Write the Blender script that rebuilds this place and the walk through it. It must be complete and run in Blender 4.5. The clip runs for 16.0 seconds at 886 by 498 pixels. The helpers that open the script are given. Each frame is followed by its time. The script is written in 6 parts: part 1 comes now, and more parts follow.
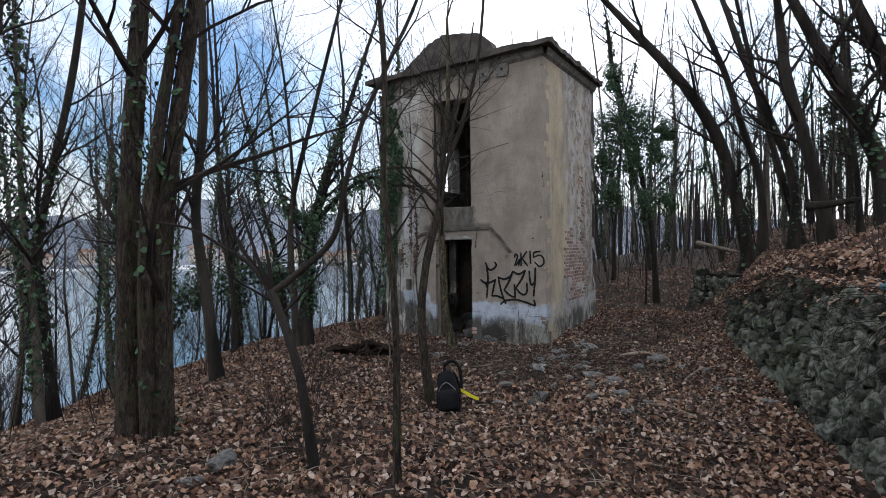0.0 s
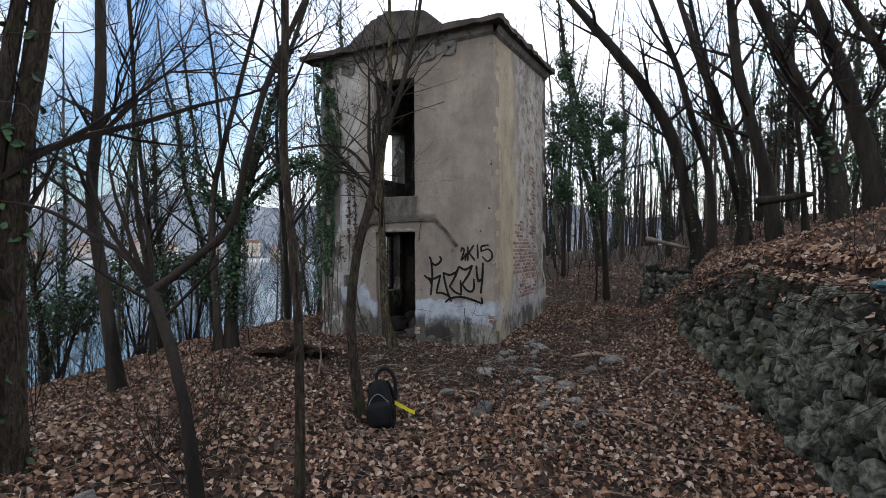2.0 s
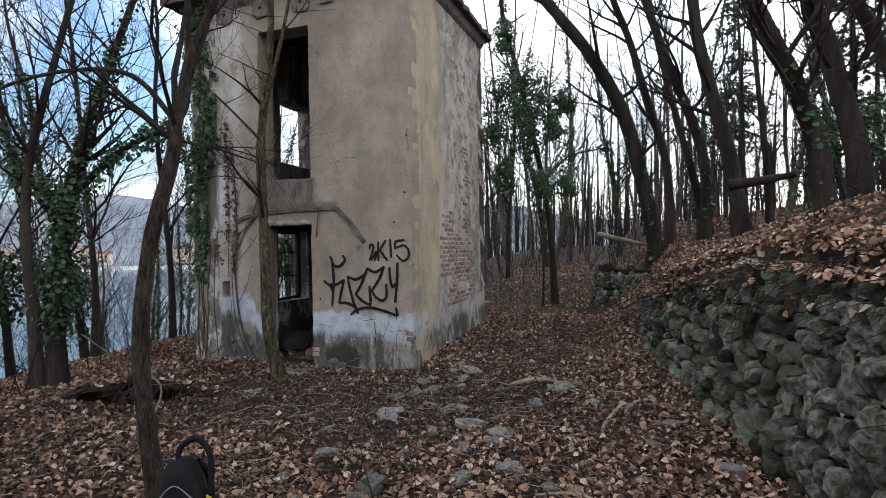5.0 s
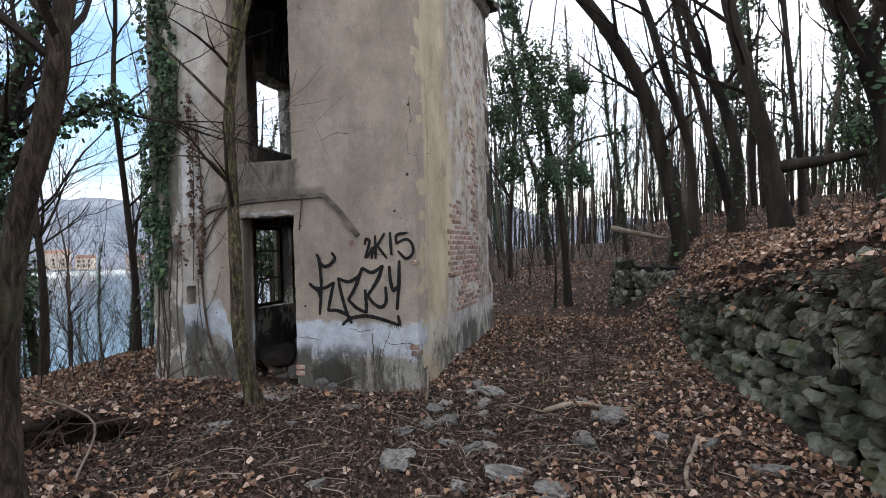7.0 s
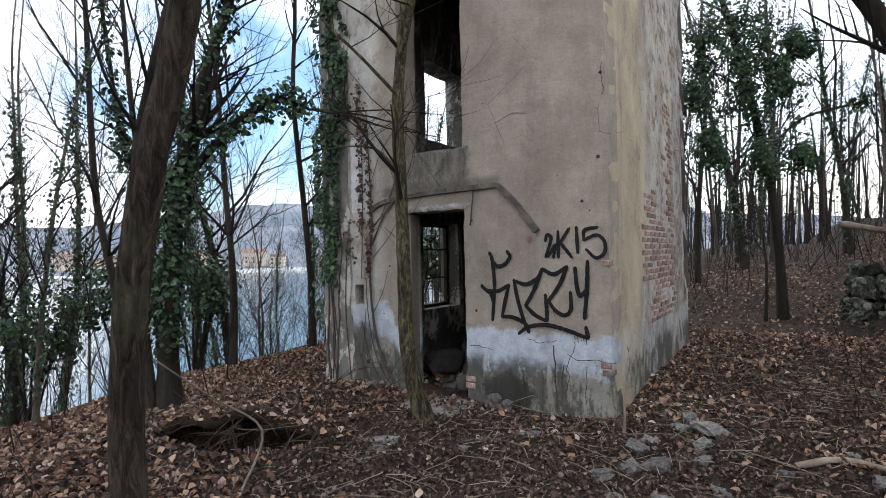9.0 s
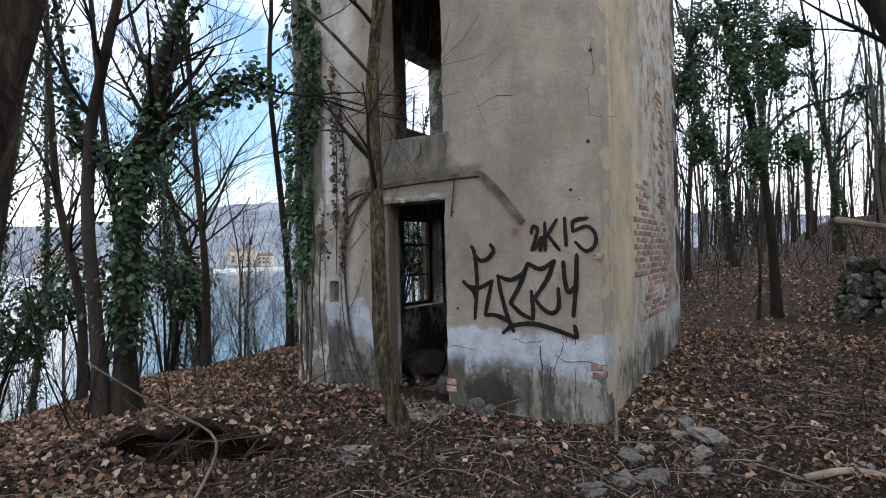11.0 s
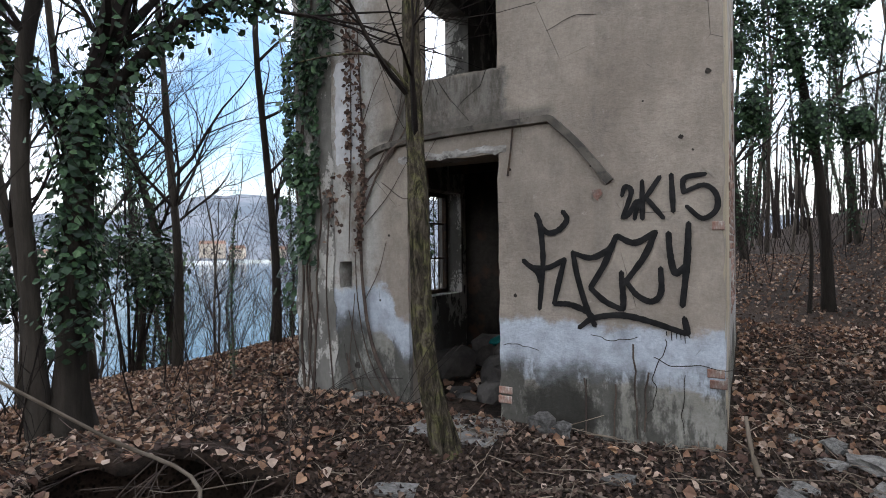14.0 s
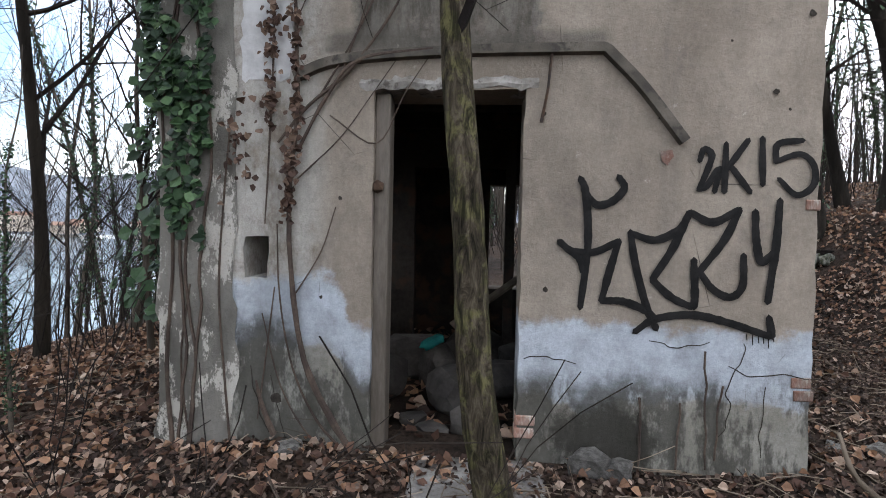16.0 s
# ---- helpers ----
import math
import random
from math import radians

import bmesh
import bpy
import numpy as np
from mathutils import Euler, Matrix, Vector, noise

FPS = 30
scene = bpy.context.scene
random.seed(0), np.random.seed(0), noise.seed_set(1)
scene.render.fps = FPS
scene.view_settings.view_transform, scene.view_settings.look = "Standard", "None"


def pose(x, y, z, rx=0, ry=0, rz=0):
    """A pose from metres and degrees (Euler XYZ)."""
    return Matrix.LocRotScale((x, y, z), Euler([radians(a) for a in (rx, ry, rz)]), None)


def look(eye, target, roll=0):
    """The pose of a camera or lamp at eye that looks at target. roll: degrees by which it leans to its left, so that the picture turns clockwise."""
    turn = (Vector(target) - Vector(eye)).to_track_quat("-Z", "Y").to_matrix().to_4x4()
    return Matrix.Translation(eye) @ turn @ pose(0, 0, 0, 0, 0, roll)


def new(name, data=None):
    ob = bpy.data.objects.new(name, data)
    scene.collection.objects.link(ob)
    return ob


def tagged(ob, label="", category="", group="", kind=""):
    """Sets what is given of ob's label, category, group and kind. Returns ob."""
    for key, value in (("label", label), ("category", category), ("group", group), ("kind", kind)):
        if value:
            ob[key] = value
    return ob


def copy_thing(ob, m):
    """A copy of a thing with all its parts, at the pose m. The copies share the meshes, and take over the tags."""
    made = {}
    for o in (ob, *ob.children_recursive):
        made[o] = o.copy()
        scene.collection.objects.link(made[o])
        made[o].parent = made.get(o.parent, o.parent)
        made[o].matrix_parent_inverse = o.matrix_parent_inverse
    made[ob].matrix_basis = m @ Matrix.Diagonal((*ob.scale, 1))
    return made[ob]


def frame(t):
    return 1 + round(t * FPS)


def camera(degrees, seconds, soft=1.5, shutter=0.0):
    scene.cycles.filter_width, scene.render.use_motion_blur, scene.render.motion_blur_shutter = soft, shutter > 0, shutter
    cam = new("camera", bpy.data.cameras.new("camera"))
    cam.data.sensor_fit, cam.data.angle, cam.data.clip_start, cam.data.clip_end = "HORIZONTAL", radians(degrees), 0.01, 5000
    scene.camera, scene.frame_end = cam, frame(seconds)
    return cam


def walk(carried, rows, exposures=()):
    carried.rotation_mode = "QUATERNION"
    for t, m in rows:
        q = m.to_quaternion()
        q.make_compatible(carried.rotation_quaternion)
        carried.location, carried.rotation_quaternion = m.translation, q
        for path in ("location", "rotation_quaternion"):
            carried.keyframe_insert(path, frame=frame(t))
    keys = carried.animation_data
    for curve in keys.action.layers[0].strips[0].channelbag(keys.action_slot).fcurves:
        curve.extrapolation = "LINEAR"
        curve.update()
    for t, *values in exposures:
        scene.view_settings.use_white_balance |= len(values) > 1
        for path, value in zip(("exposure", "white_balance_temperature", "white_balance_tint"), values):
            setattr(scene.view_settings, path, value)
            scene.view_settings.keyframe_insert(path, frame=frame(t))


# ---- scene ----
cam = camera(78, 16.0, soft=0.95)
PATH = [
    (0, (2.988, -9.953, 1.828), (2.057, -8.183, 1.834), -0.71),
    (0.5, (2.977, -9.998, 1.819), (1.907, -8.309, 1.827), -0.75),
    (1, (2.934, -9.875, 1.804), (1.858, -8.189, 1.808), -0.46),
    (1.5, (2.842, -9.541, 1.787), (1.875, -7.790, 1.779), -0.15),
    (2, (2.769, -9.121, 1.780), (1.998, -7.275, 1.769), -0.29),
    (2.5, (2.695, -8.664, 1.758), (2.066, -6.765, 1.746), -0.26),
    (3, (2.653, -8.256, 1.746), (2.116, -6.329, 1.740), 0.02),
    (3.5, (2.668, -7.857, 1.741), (2.176, -5.918, 1.735), -0.44),
    (4, (2.677, -7.461, 1.744), (2.160, -5.529, 1.732), -0.95),
    (4.5, (2.653, -7.174, 1.700), (2.044, -5.268, 1.699), -0.96),
    (7, (1.899, -5.689, 1.604), (1.335, -3.770, 1.603), -1.65),
    (7.5, (1.829, -5.455, 1.555), (1.226, -3.548, 1.550), -1.70),
    (8, (1.701, -5.253, 1.590), (0.868, -3.435, 1.595), -1.53),
    (8.5, (1.482, -5.146, 1.601), (0.461, -3.426, 1.611), -1.37),
    (9, (1.335, -4.985, 1.580), (0.253, -3.303, 1.597), -1.27),
    (9.5, (1.273, -4.872, 1.564), (0.202, -3.182, 1.582), -1.24),
    (10, (1.280, -4.835, 1.542), (0.218, -3.140, 1.563), -1.33),
    (12.5, (0.750, -4.186, 1.452), (-0.282, -2.473, 1.452), -0.93),
    (13, (0.508, -4.151, 1.391), (-0.527, -2.440, 1.395), -0.60),
    (13.5, (0.261, -4.054, 1.360), (-0.733, -2.318, 1.370), -0.58),
    (14, (0.041, -3.838, 1.347), (-0.928, -2.089, 1.340), -0.70),
    (14.5, (-0.262, -3.570, 1.339), (-1.182, -1.794, 1.329), -0.39),
    (15, (-0.683, -3.464, 1.327), (-1.530, -1.652, 1.318), -0.02),
    (15.5, (-1.304, -3.268, 1.326), (-1.841, -1.342, 1.273), 0.70),
    (16, (-1.789, -2.980, 1.284), (-1.947, -0.987, 1.217), 1.32),
]
walk(cam, [(t, look(eye, target, roll)) for t, eye, target, roll in PATH], exposures=[(0, 0.5, 6350, 12), (3.5, 0.6, 6550, 13), (7, 1.04, 6650, 13), (8.5, 1.04, 6600, 12), (10, 0.96, 6500, 12), (13, 0.98, 6500, 12), (14.5, 1.07, 6500, 12), (16, 1.27, 6550, 12)])

# ---- world and light ----
world = bpy.data.worlds.new("sky")
scene.world = world
world.use_nodes = True
wn = world.node_tree.nodes
sky = wn.new("ShaderNodeTexSky")
sky.sky_type = 'NISHITA'
sky.sun_disc = False
sky.sun_elevation = radians(34)
sky.sun_rotation = radians(24)
sky.air_density, sky.dust_density, sky.ozone_density = 1.2, 2.5, 4.0
back = wn["Background"]
back.inputs["Strength"].default_value = 0.15
# thin broken cloud over the blue
wl = world.node_tree.links
wco, wno, wra, wmx = wn.new("ShaderNodeTexCoord"), wn.new("ShaderNodeTexNoise"), wn.new("ShaderNodeValToRGB"), wn.new("ShaderNodeMix")
wl.new(wco.outputs["Generated"], wno.inputs["Vector"])
wno.inputs["Scale"].default_value, wno.inputs["Detail"].default_value, wno.inputs["Distortion"].default_value = 2.6, 6, 0.6
wra.color_ramp.elements[0].position, wra.color_ramp.elements[1].position = 0.37, 0.58
wl.new(wno.outputs["Fac"], wra.inputs[0])
wmx.data_type = 'RGBA'
wl.new(wra.outputs[0], wmx.inputs[0])
blue = wn.new("ShaderNodeMix")
blue.data_type, blue.blend_type = 'RGBA', 'MULTIPLY'
blue.inputs[0].default_value = 1.0
wl.new(sky.outputs[0], blue.inputs[6])
blue.inputs[7].default_value = (0.84, 0.98, 1.06, 1)
wl.new(blue.outputs[2], wmx.inputs[6])
wmx.inputs[7].default_value = (10.5, 10.8, 11.3, 1)
wl.new(wmx.outputs[2], back.inputs["Color"])
sun = new("sun", bpy.data.lights.new("sun", 'SUN'))
sun.data.energy, sun.data.angle, sun.data.color = 0.5, radians(20), (1.0, 0.92, 0.84)
sun.matrix_world = look((12, 27, 20), (0, 0, 0))


# ---- material tools ----
class Nodes:
    def __init__(self, name):
        self.m = bpy.data.materials.new(name)
        self.m.use_nodes = True
        self.t = self.m.node_tree
        self.b = self.t.nodes["Principled BSDF"]
        self.co = self.t.nodes.new("ShaderNodeTexCoord").outputs["Object"]

    def put(self, sock, v):
        if hasattr(v, "is_output"):
            self.t.links.new(v, sock)
        elif isinstance(v, tuple) and len(v) == 3 and sock.type == 'RGBA':
            sock.default_value = (*v, 1)
        else:
            sock.default_value = v

    def noise(self, scale, detail=4, rough=0.6, stretch=None, dist=0.0):
        n = self.t.nodes.new("ShaderNodeTexNoise")
        co = self.co
        if stretch:
            mp = self.t.nodes.new("ShaderNodeMapping")
            mp.inputs["Scale"].default_value = stretch
            self.t.links.new(co, mp.inputs[0])
            co = mp.outputs[0]
        self.t.links.new(co, n.inputs["Vector"])
        n.inputs["Scale"].default_value, n.inputs["Detail"].default_value = scale, detail
        n.inputs["Roughness"].default_value, n.inputs["Distortion"].default_value = rough, dist
        return n.outputs["Fac"]

    def vor(self, scale, feature='F1'):
        n = self.t.nodes.new("ShaderNodeTexVoronoi")
        n.feature = feature
        self.t.links.new(self.co, n.inputs["Vector"])
        n.inputs["Scale"].default_value = scale
        return n.outputs["Distance"]

    def ramp(self, v, stops):
        n = self.t.nodes.new("ShaderNodeValToRGB")
        self.t.links.new(v, n.inputs[0])
        e = n.color_ramp.elements
        while len(e) < len(stops):
            e.new(0.5)
        for k, (p, c) in zip(e, stops):
            k.position = p
            k.color = (*c, 1) if isinstance(c, tuple) else (c, c, c, 1)
        return n.outputs[0]

    def mix(self, f, a, b, how='MIX'):
        n = self.t.nodes.new("ShaderNodeMix")
        n.data_type, n.blend_type = 'RGBA', how
        self.put(n.inputs[0], f)
        self.put(n.inputs[6], a)
        self.put(n.inputs[7], b)
        return n.outputs[2]

    def math(self, op, a, b=0.0, c=0.0):
        n = self.t.nodes.new("ShaderNodeMath")
        n.operation = op
        for s, v in zip(n.inputs, (a, b, c)):
            self.put(s, v)
        return n.outputs[0]

    def span(self, v, lo, hi):
        n = self.t.nodes.new("ShaderNodeMapRange")
        n.interpolation_type = 'SMOOTHSTEP'
        self.put(n.inputs[0], v)
        n.inputs[1].default_value, n.inputs[2].default_value = lo, hi
        return n.outputs[0]

    def xyz(self):
        n = self.t.nodes.new("ShaderNodeSeparateXYZ")
        self.t.links.new(self.co, n.inputs[0])
        return n.outputs

    def random(self, island=False):
        if island:
            return self.t.nodes.new("ShaderNodeNewGeometry").outputs["Random Per Island"]
        return self.t.nodes.new("ShaderNodeObjectInfo").outputs["Random"]

    def done(self, colour, rough=0.9, bump=None, depth=0.3, dist=0.01, metal=0.0):
        self.put(self.b.inputs["Base Color"], colour)
        self.put(self.b.inputs["Roughness"], rough)
        self.put(self.b.inputs["Metallic"], metal)
        self.b.inputs["Specular IOR Level"].default_value = 0.12
        if bump is not None:
            n = self.t.nodes.new("ShaderNodeBump")
            n.inputs["Strength"].default_value, n.inputs["Distance"].default_value = depth, dist
            self.t.links.new(bump, n.inputs["Height"])
            self.t.links.new(n.outputs[0], self.b.inputs["Normal"])
        return self.m


def two_tone(name, a, b, scale, fine, rough=0.9, vary=0.0, island=False, dirt=None, stretch=None, depth=0.4, dist=0.01, metal=0.0):
    """A surface of two colours at a large and a fine scale, with relief."""
    g = Nodes(name)
    big, small = g.noise(scale, 5, 0.6, stretch), g.noise(fine, 6, 0.7, stretch)
    col = g.mix(g.span(big, 0.35, 0.65), a, b)
    col = g.mix(0.7, col, g.ramp(small, [(0.25, 0.55), (0.75, 1.35)]), 'MULTIPLY')
    if dirt:
        col = g.mix(g.span(g.noise(scale * 2.3, 5), 0.52, 0.66), col, dirt)
    if vary:
        col = g.mix(1.0, col, g.ramp(g.random(island), [(0, 1 - vary), (1, 1 + vary)]), 'MULTIPLY')
    return g.done(col, rough, small, depth, dist, metal)


BARK = two_tone("bark", (0.044, 0.037, 0.03), (0.014, 0.012, 0.01), 2.5, 26, 0.95, 0.25, stretch=(1, 1, 0.18), depth=1.0, dist=0.03)
g = Nodes("mossy_bark")
fissure = g.noise(24, 5, 0.7, (1, 1, 0.25), 1.0)
mb = g.ramp(fissure, [(0.34, (0.008, 0.007, 0.005)), (0.49, (0.045, 0.036, 0.025)), (0.72, (0.14, 0.118, 0.085))])
mb = g.mix(g.math('MULTIPLY', g.span(g.noise(9, 6, 0.75), 0.46, 0.6), 0.6), mb, g.mix(g.span(fissure, 0.4, 0.6), (0.025, 0.026, 0.011), (0.15, 0.145, 0.055)))
BARK_MOSS = g.done(mb, 0.95, fissure, 1.0, 0.03)
BARK_PALE = two_tone("pale_bark", (0.095, 0.08, 0.065), (0.05, 0.042, 0.034), 3, 30, 0.95, 0.2, stretch=(1, 1, 0.3), depth=0.7, dist=0.01)
g = Nodes("brown_bark")
fis = g.noise(30, 6, 0.75, (1, 1, 0.22), 1.2)
bb = g.ramp(fis, [(0.34, (0.007, 0.006, 0.005)), (0.5, (0.032, 0.024, 0.019)), (0.7, (0.10, 0.08, 0.064))])
bb = g.mix(g.math('MULTIPLY', g.span(g.noise(5, 5, 0.7), 0.5, 0.64), 0.5), bb, (0.05, 0.055, 0.025))
BARK_BROWN = g.done(bb, 0.95, fis, 1.0, 0.03)
TWIG = two_tone("twig_bark", (0.028, 0.022, 0.018), (0.015, 0.012, 0.011), 4, 40, 0.95, 0.2)
DEADWOOD = two_tone("dead_wood", (0.22, 0.18, 0.14), (0.12, 0.095, 0.07), 5, 40, 0.95, 0.3, stretch=(1, 1, 1))
STONE = two_tone("grey_stone", (0.15, 0.15, 0.127), (0.03, 0.034, 0.025), 2.2, 14, 0.92, 0.75, dirt=(0.05, 0.055, 0.027), depth=0.7, dist=0.04)
STONE_FAR = two_tone("mossy_stonework", (0.12, 0.122, 0.10), (0.03, 0.034, 0.025), 3, 30, 0.92, 0.7, True, (0.05, 0.055, 0.027), depth=0.7, dist=0.03)
STONE_PALE = two_tone("pale_stone", (0.185, 0.178, 0.165), (0.085, 0.08, 0.074), 5, 30, 0.9, 0.3, depth=0.7, dist=0.015)
BOULDER = two_tone("boulder_stone", (0.10, 0.092, 0.083), (0.06, 0.054, 0.05), 4, 30, 0.92, 0.3, depth=0.6)
JOINT = two_tone("black_earth_joints", (0.022, 0.018, 0.015), (0.012, 0.010, 0.009), 3, 30, 1.0, depth=1.0, dist=0.03)
SOIL = two_tone("dark_soil", (0.055, 0.042, 0.033), (0.034, 0.026, 0.021), 3, 30, 1.0, depth=1.0, dist=0.03)
BRICK = two_tone("red_brick", (0.23, 0.125, 0.095), (0.25, 0.185, 0.155), 9, 60, 0.92, 0.4, dirt=(0.36, 0.32, 0.28), depth=0.6)
CONCRETE = two_tone("old_concrete", (0.20, 0.185, 0.165), (0.125, 0.115, 0.10), 4, 30, 0.92, dirt=(0.07, 0.065, 0.055), depth=0.6)
ROOFING = two_tone("weathered_roof_edge", (0.09, 0.078, 0.067), (0.05, 0.044, 0.039), 3, 25, 0.95, depth=0.8)
# indoor gloom is put into this dark colour, with browner patches
SHADED_INDOOR = two_tone("shaded_indoor_plaster", (0.075, 0.066, 0.058), (0.035, 0.031, 0.028), 1.6, 20, 0.95, dirt=(0.10, 0.065, 0.05), depth=0.5)
IRON = two_tone("rusty_iron", (0.10, 0.065, 0.045), (0.05, 0.042, 0.04), 10, 60, 0.8, metal=0.5)
PAINT = two_tone("black_spray_paint", (0.005, 0.005, 0.005), (0.014, 0.013, 0.013), 18, 80, 0.6, depth=0.15)
VINE = two_tone("vine_bark", (0.10, 0.075, 0.06), (0.055, 0.042, 0.036), 6, 50, 0.95)
FABRIC = two_tone("black_nylon", (0.005, 0.005, 0.006), (0.009, 0.009, 0.010), 8, 120, 0.75, depth=0.3)
YELLOW = two_tone("yellow_webbing", (0.62, 0.55, 0.03), (0.5, 0.43, 0.03), 10, 90, 0.7)
TEAL = two_tone("teal_cloth", (0.02, 0.2, 0.19), (0.015, 0.13, 0.125), 8, 60, 0.8)
TEAL_PALE = two_tone("faded_blue_plastic", (0.06, 0.12, 0.135), (0.035, 0.07, 0.08), 8, 60, 0.6)


def leaf_mat(name, stops, rough=0.75, gloss=0.25):
    g = Nodes(name)
    col = g.ramp(g.random(True), stops)
    col = g.mix(0.6, col, g.ramp(g.noise(45, 4), [(0.3, 0.65), (0.7, 1.25)]), 'MULTIPLY')
    m = g.done(col, rough, g.noise(60, 3), 0.3, 0.004)
    g.b.inputs["Specular IOR Level"].default_value = gloss
    return m


LITTER = leaf_mat("fallen_leaves", [(0.0, (0.028, 0.017, 0.013)), (0.3, (0.085, 0.045, 0.031)), (0.5, (0.175, 0.10, 0.066)), (0.7, (0.28, 0.16, 0.095)), (0.85, (0.33, 0.235, 0.175)), (1.0, (0.40, 0.31, 0.245))])
DEAD_LEAF = leaf_mat("dead_vine_leaves", [(0.0, (0.045, 0.026, 0.02)), (0.6, (0.10, 0.06, 0.044)), (1.0, (0.24, 0.165, 0.12))])
IVY = leaf_mat("ivy_leaves", [(0.0, (0.008, 0.017, 0.010)), (0.5, (0.02, 0.045, 0.02)), (0.9, (0.045, 0.092, 0.038)), (1.0, (0.09, 0.15, 0.07))], 0.5, 0.22)
NEEDLE = leaf_mat("evergreen_leaves", [(0.0, (0.03, 0.05, 0.025)), (0.6, (0.05, 0.08, 0.035)), (1.0, (0.08, 0.11, 0.05))], 0.6, 0.4)

MULCH = leaf_mat("leaf_mould_scraps", [(0.0, (0.018, 0.012, 0.010)), (0.5, (0.055, 0.034, 0.025)), (0.85, (0.11, 0.075, 0.056)), (1.0, (0.22, 0.165, 0.13))])

# forest floor: damp soil with leaf mould
g = Nodes("forest_floor")
mould = g.mix(g.span(g.noise(22, 6, 0.75), 0.42, 0.6), (0.012, 0.009, 0.0075), (0.045, 0.03, 0.022))
mould = g.mix(g.span(g.vor(34), 0.25, 0.6), mould, (0.06, 0.041, 0.03))
bare = g.mix(g.span(g.noise(9, 6, 0.7), 0.4, 0.65), (0.02, 0.0155, 0.013), (0.042, 0.032, 0.026))
GROUND = g.done(g.mix(g.span(g.noise(0.7, 4), 0.4, 0.6), mould, bare), 1.0, g.noise(30, 6, 0.75), 1.0, 0.03)

# facade plaster: ochre-grey render, limewash band, soot and rising damp
def facade_material(name, warm, side=False):
    g = Nodes(name)
    x, y, z = g.xyz()
    wob = g.noise(2.2, 6, 0.7)
    wz = g.math('ADD', z, g.math('MULTIPLY', g.math('SUBTRACT', wob, 0.5), 0.55))
    wz = g.math('SUBTRACT', wz, g.math('MULTIPLY', g.math('SUBTRACT', 1.0, g.span(x, -2.65, -2.45)), 0.22))
    base = g.mix(g.span(g.noise(0.9, 5, 0.65), 0.3, 0.7), (0.305, 0.263, 0.216), (0.215, 0.182, 0.148))
    base = g.mix(g.span(g.noise(0.55, 3, 0.6, (1, 1, 0.35)), 0.5, 0.7), base, warm)
    if side:
        yy = g.math('ADD', y, g.math('MULTIPLY', g.math('SUBTRACT', g.noise(0.9, 7, 0.72), 0.5), 2.6))
        base = g.mix(g.math('MULTIPLY', g.math('SUBTRACT', 1.0, g.span(yy, 1.1, 1.6)), 0.65), base, (0.42, 0.35, 0.235))
        base = g.mix(g.math('MULTIPLY', g.span(yy, 1.3, 1.7), g.span(g.noise(2.6, 7, 0.75), 0.4, 0.55)), base, (0.42, 0.40, 0.375))
        base = g.mix(g.math('MULTIPLY', g.span(yy, 1.7, 2.1), g.span(g.noise(4.5, 7, 0.8), 0.5, 0.6)), base, (0.17, 0.13, 0.105))
    else:
        base = g.mix(g.math('MULTIPLY', g.math('MULTIPLY', g.math('SUBTRACT', 1.0, g.span(x, -2.85, -2.6)), g.span(g.noise(2.6, 7, 0.75, (1, 1, 0.6)), 0.36, 0.5)), 0.85), base, (0.46, 0.445, 0.41))
        # cement scar under the window and grime above the cable channel
        sx = g.math('ADD', g.math('ABSOLUTE', g.math('ADD', x, 2.02)), g.math('MULTIPLY', g.math('SUBTRACT', g.noise(7, 6, 0.75), 0.5), 0.3))
        sz = g.math('ADD', g.math('ABSOLUTE', g.math('SUBTRACT', z, 2.49)), g.math('MULTIPLY', g.math('SUBTRACT', g.noise(6, 6, 0.75), 0.5), 0.22))
        scar = g.math('MULTIPLY', g.math('SUBTRACT', 1.0, g.span(sx, 0.46, 0.54)), g.math('SUBTRACT', 1.0, g.span(sz, 0.19, 0.25)))
        base = g.mix(g.math('MULTIPLY', scar, 0.9), base, g.mix(g.span(g.noise(9, 6, 0.75, (1, 1, 0.25)), 0.4, 0.62), (0.15, 0.14, 0.122), (0.06, 0.056, 0.047)))
        gx_ = g.math('ADD', g.math('ABSOLUTE', g.math('ADD', x, 1.95)), g.math('MULTIPLY', g.math('SUBTRACT', g.noise(5, 5, 0.7), 0.5), 0.3))
        grime = g.math('MULTIPLY', g.math('SUBTRACT', 1.0, g.span(gx_, 0.68, 0.85)), g.math('MULTIPLY', g.span(z, 2.23, 2.26), g.math('SUBTRACT', 1.0, g.span(z, 2.32, 2.40))))
        base = g.mix(g.math('MULTIPLY', grime, 0.8), base, (0.10, 0.092, 0.078))
    base = g.mix(g.math('MULTIPLY', g.span(g.noise(3.2, 7, 0.8), 0.5, 0.68), 0.75), base, (0.2, 0.17, 0.145))
    base = g.mix(g.span(g.noise(9, 6, 0.8), 0.62, 0.7), base, (0.38, 0.34, 0.295))
    streak = g.noise(3.2, 5, 0.7, (1, 1, 0.12))
    base = g.mix(g.math('MULTIPLY', g.span(streak, 0.55, 0.75), 0.5), base, (0.17, 0.15, 0.13))
    lime = g.mix(g.span(g.noise(6, 5), 0.4, 0.7), (0.43, 0.475, 0.53), (0.31, 0.34, 0.375))
    keep = g.span(yy, 0.55, 0.9) if side else 1.0
    band = g.math('MULTIPLY', g.span(wz, 0.36, 0.42), g.math('SUBTRACT', 1.0, g.span(wz, 0.74, 0.82)))
    base = g.mix(g.math('MULTIPLY', band, 0.2 if side else 0.9), base, lime)
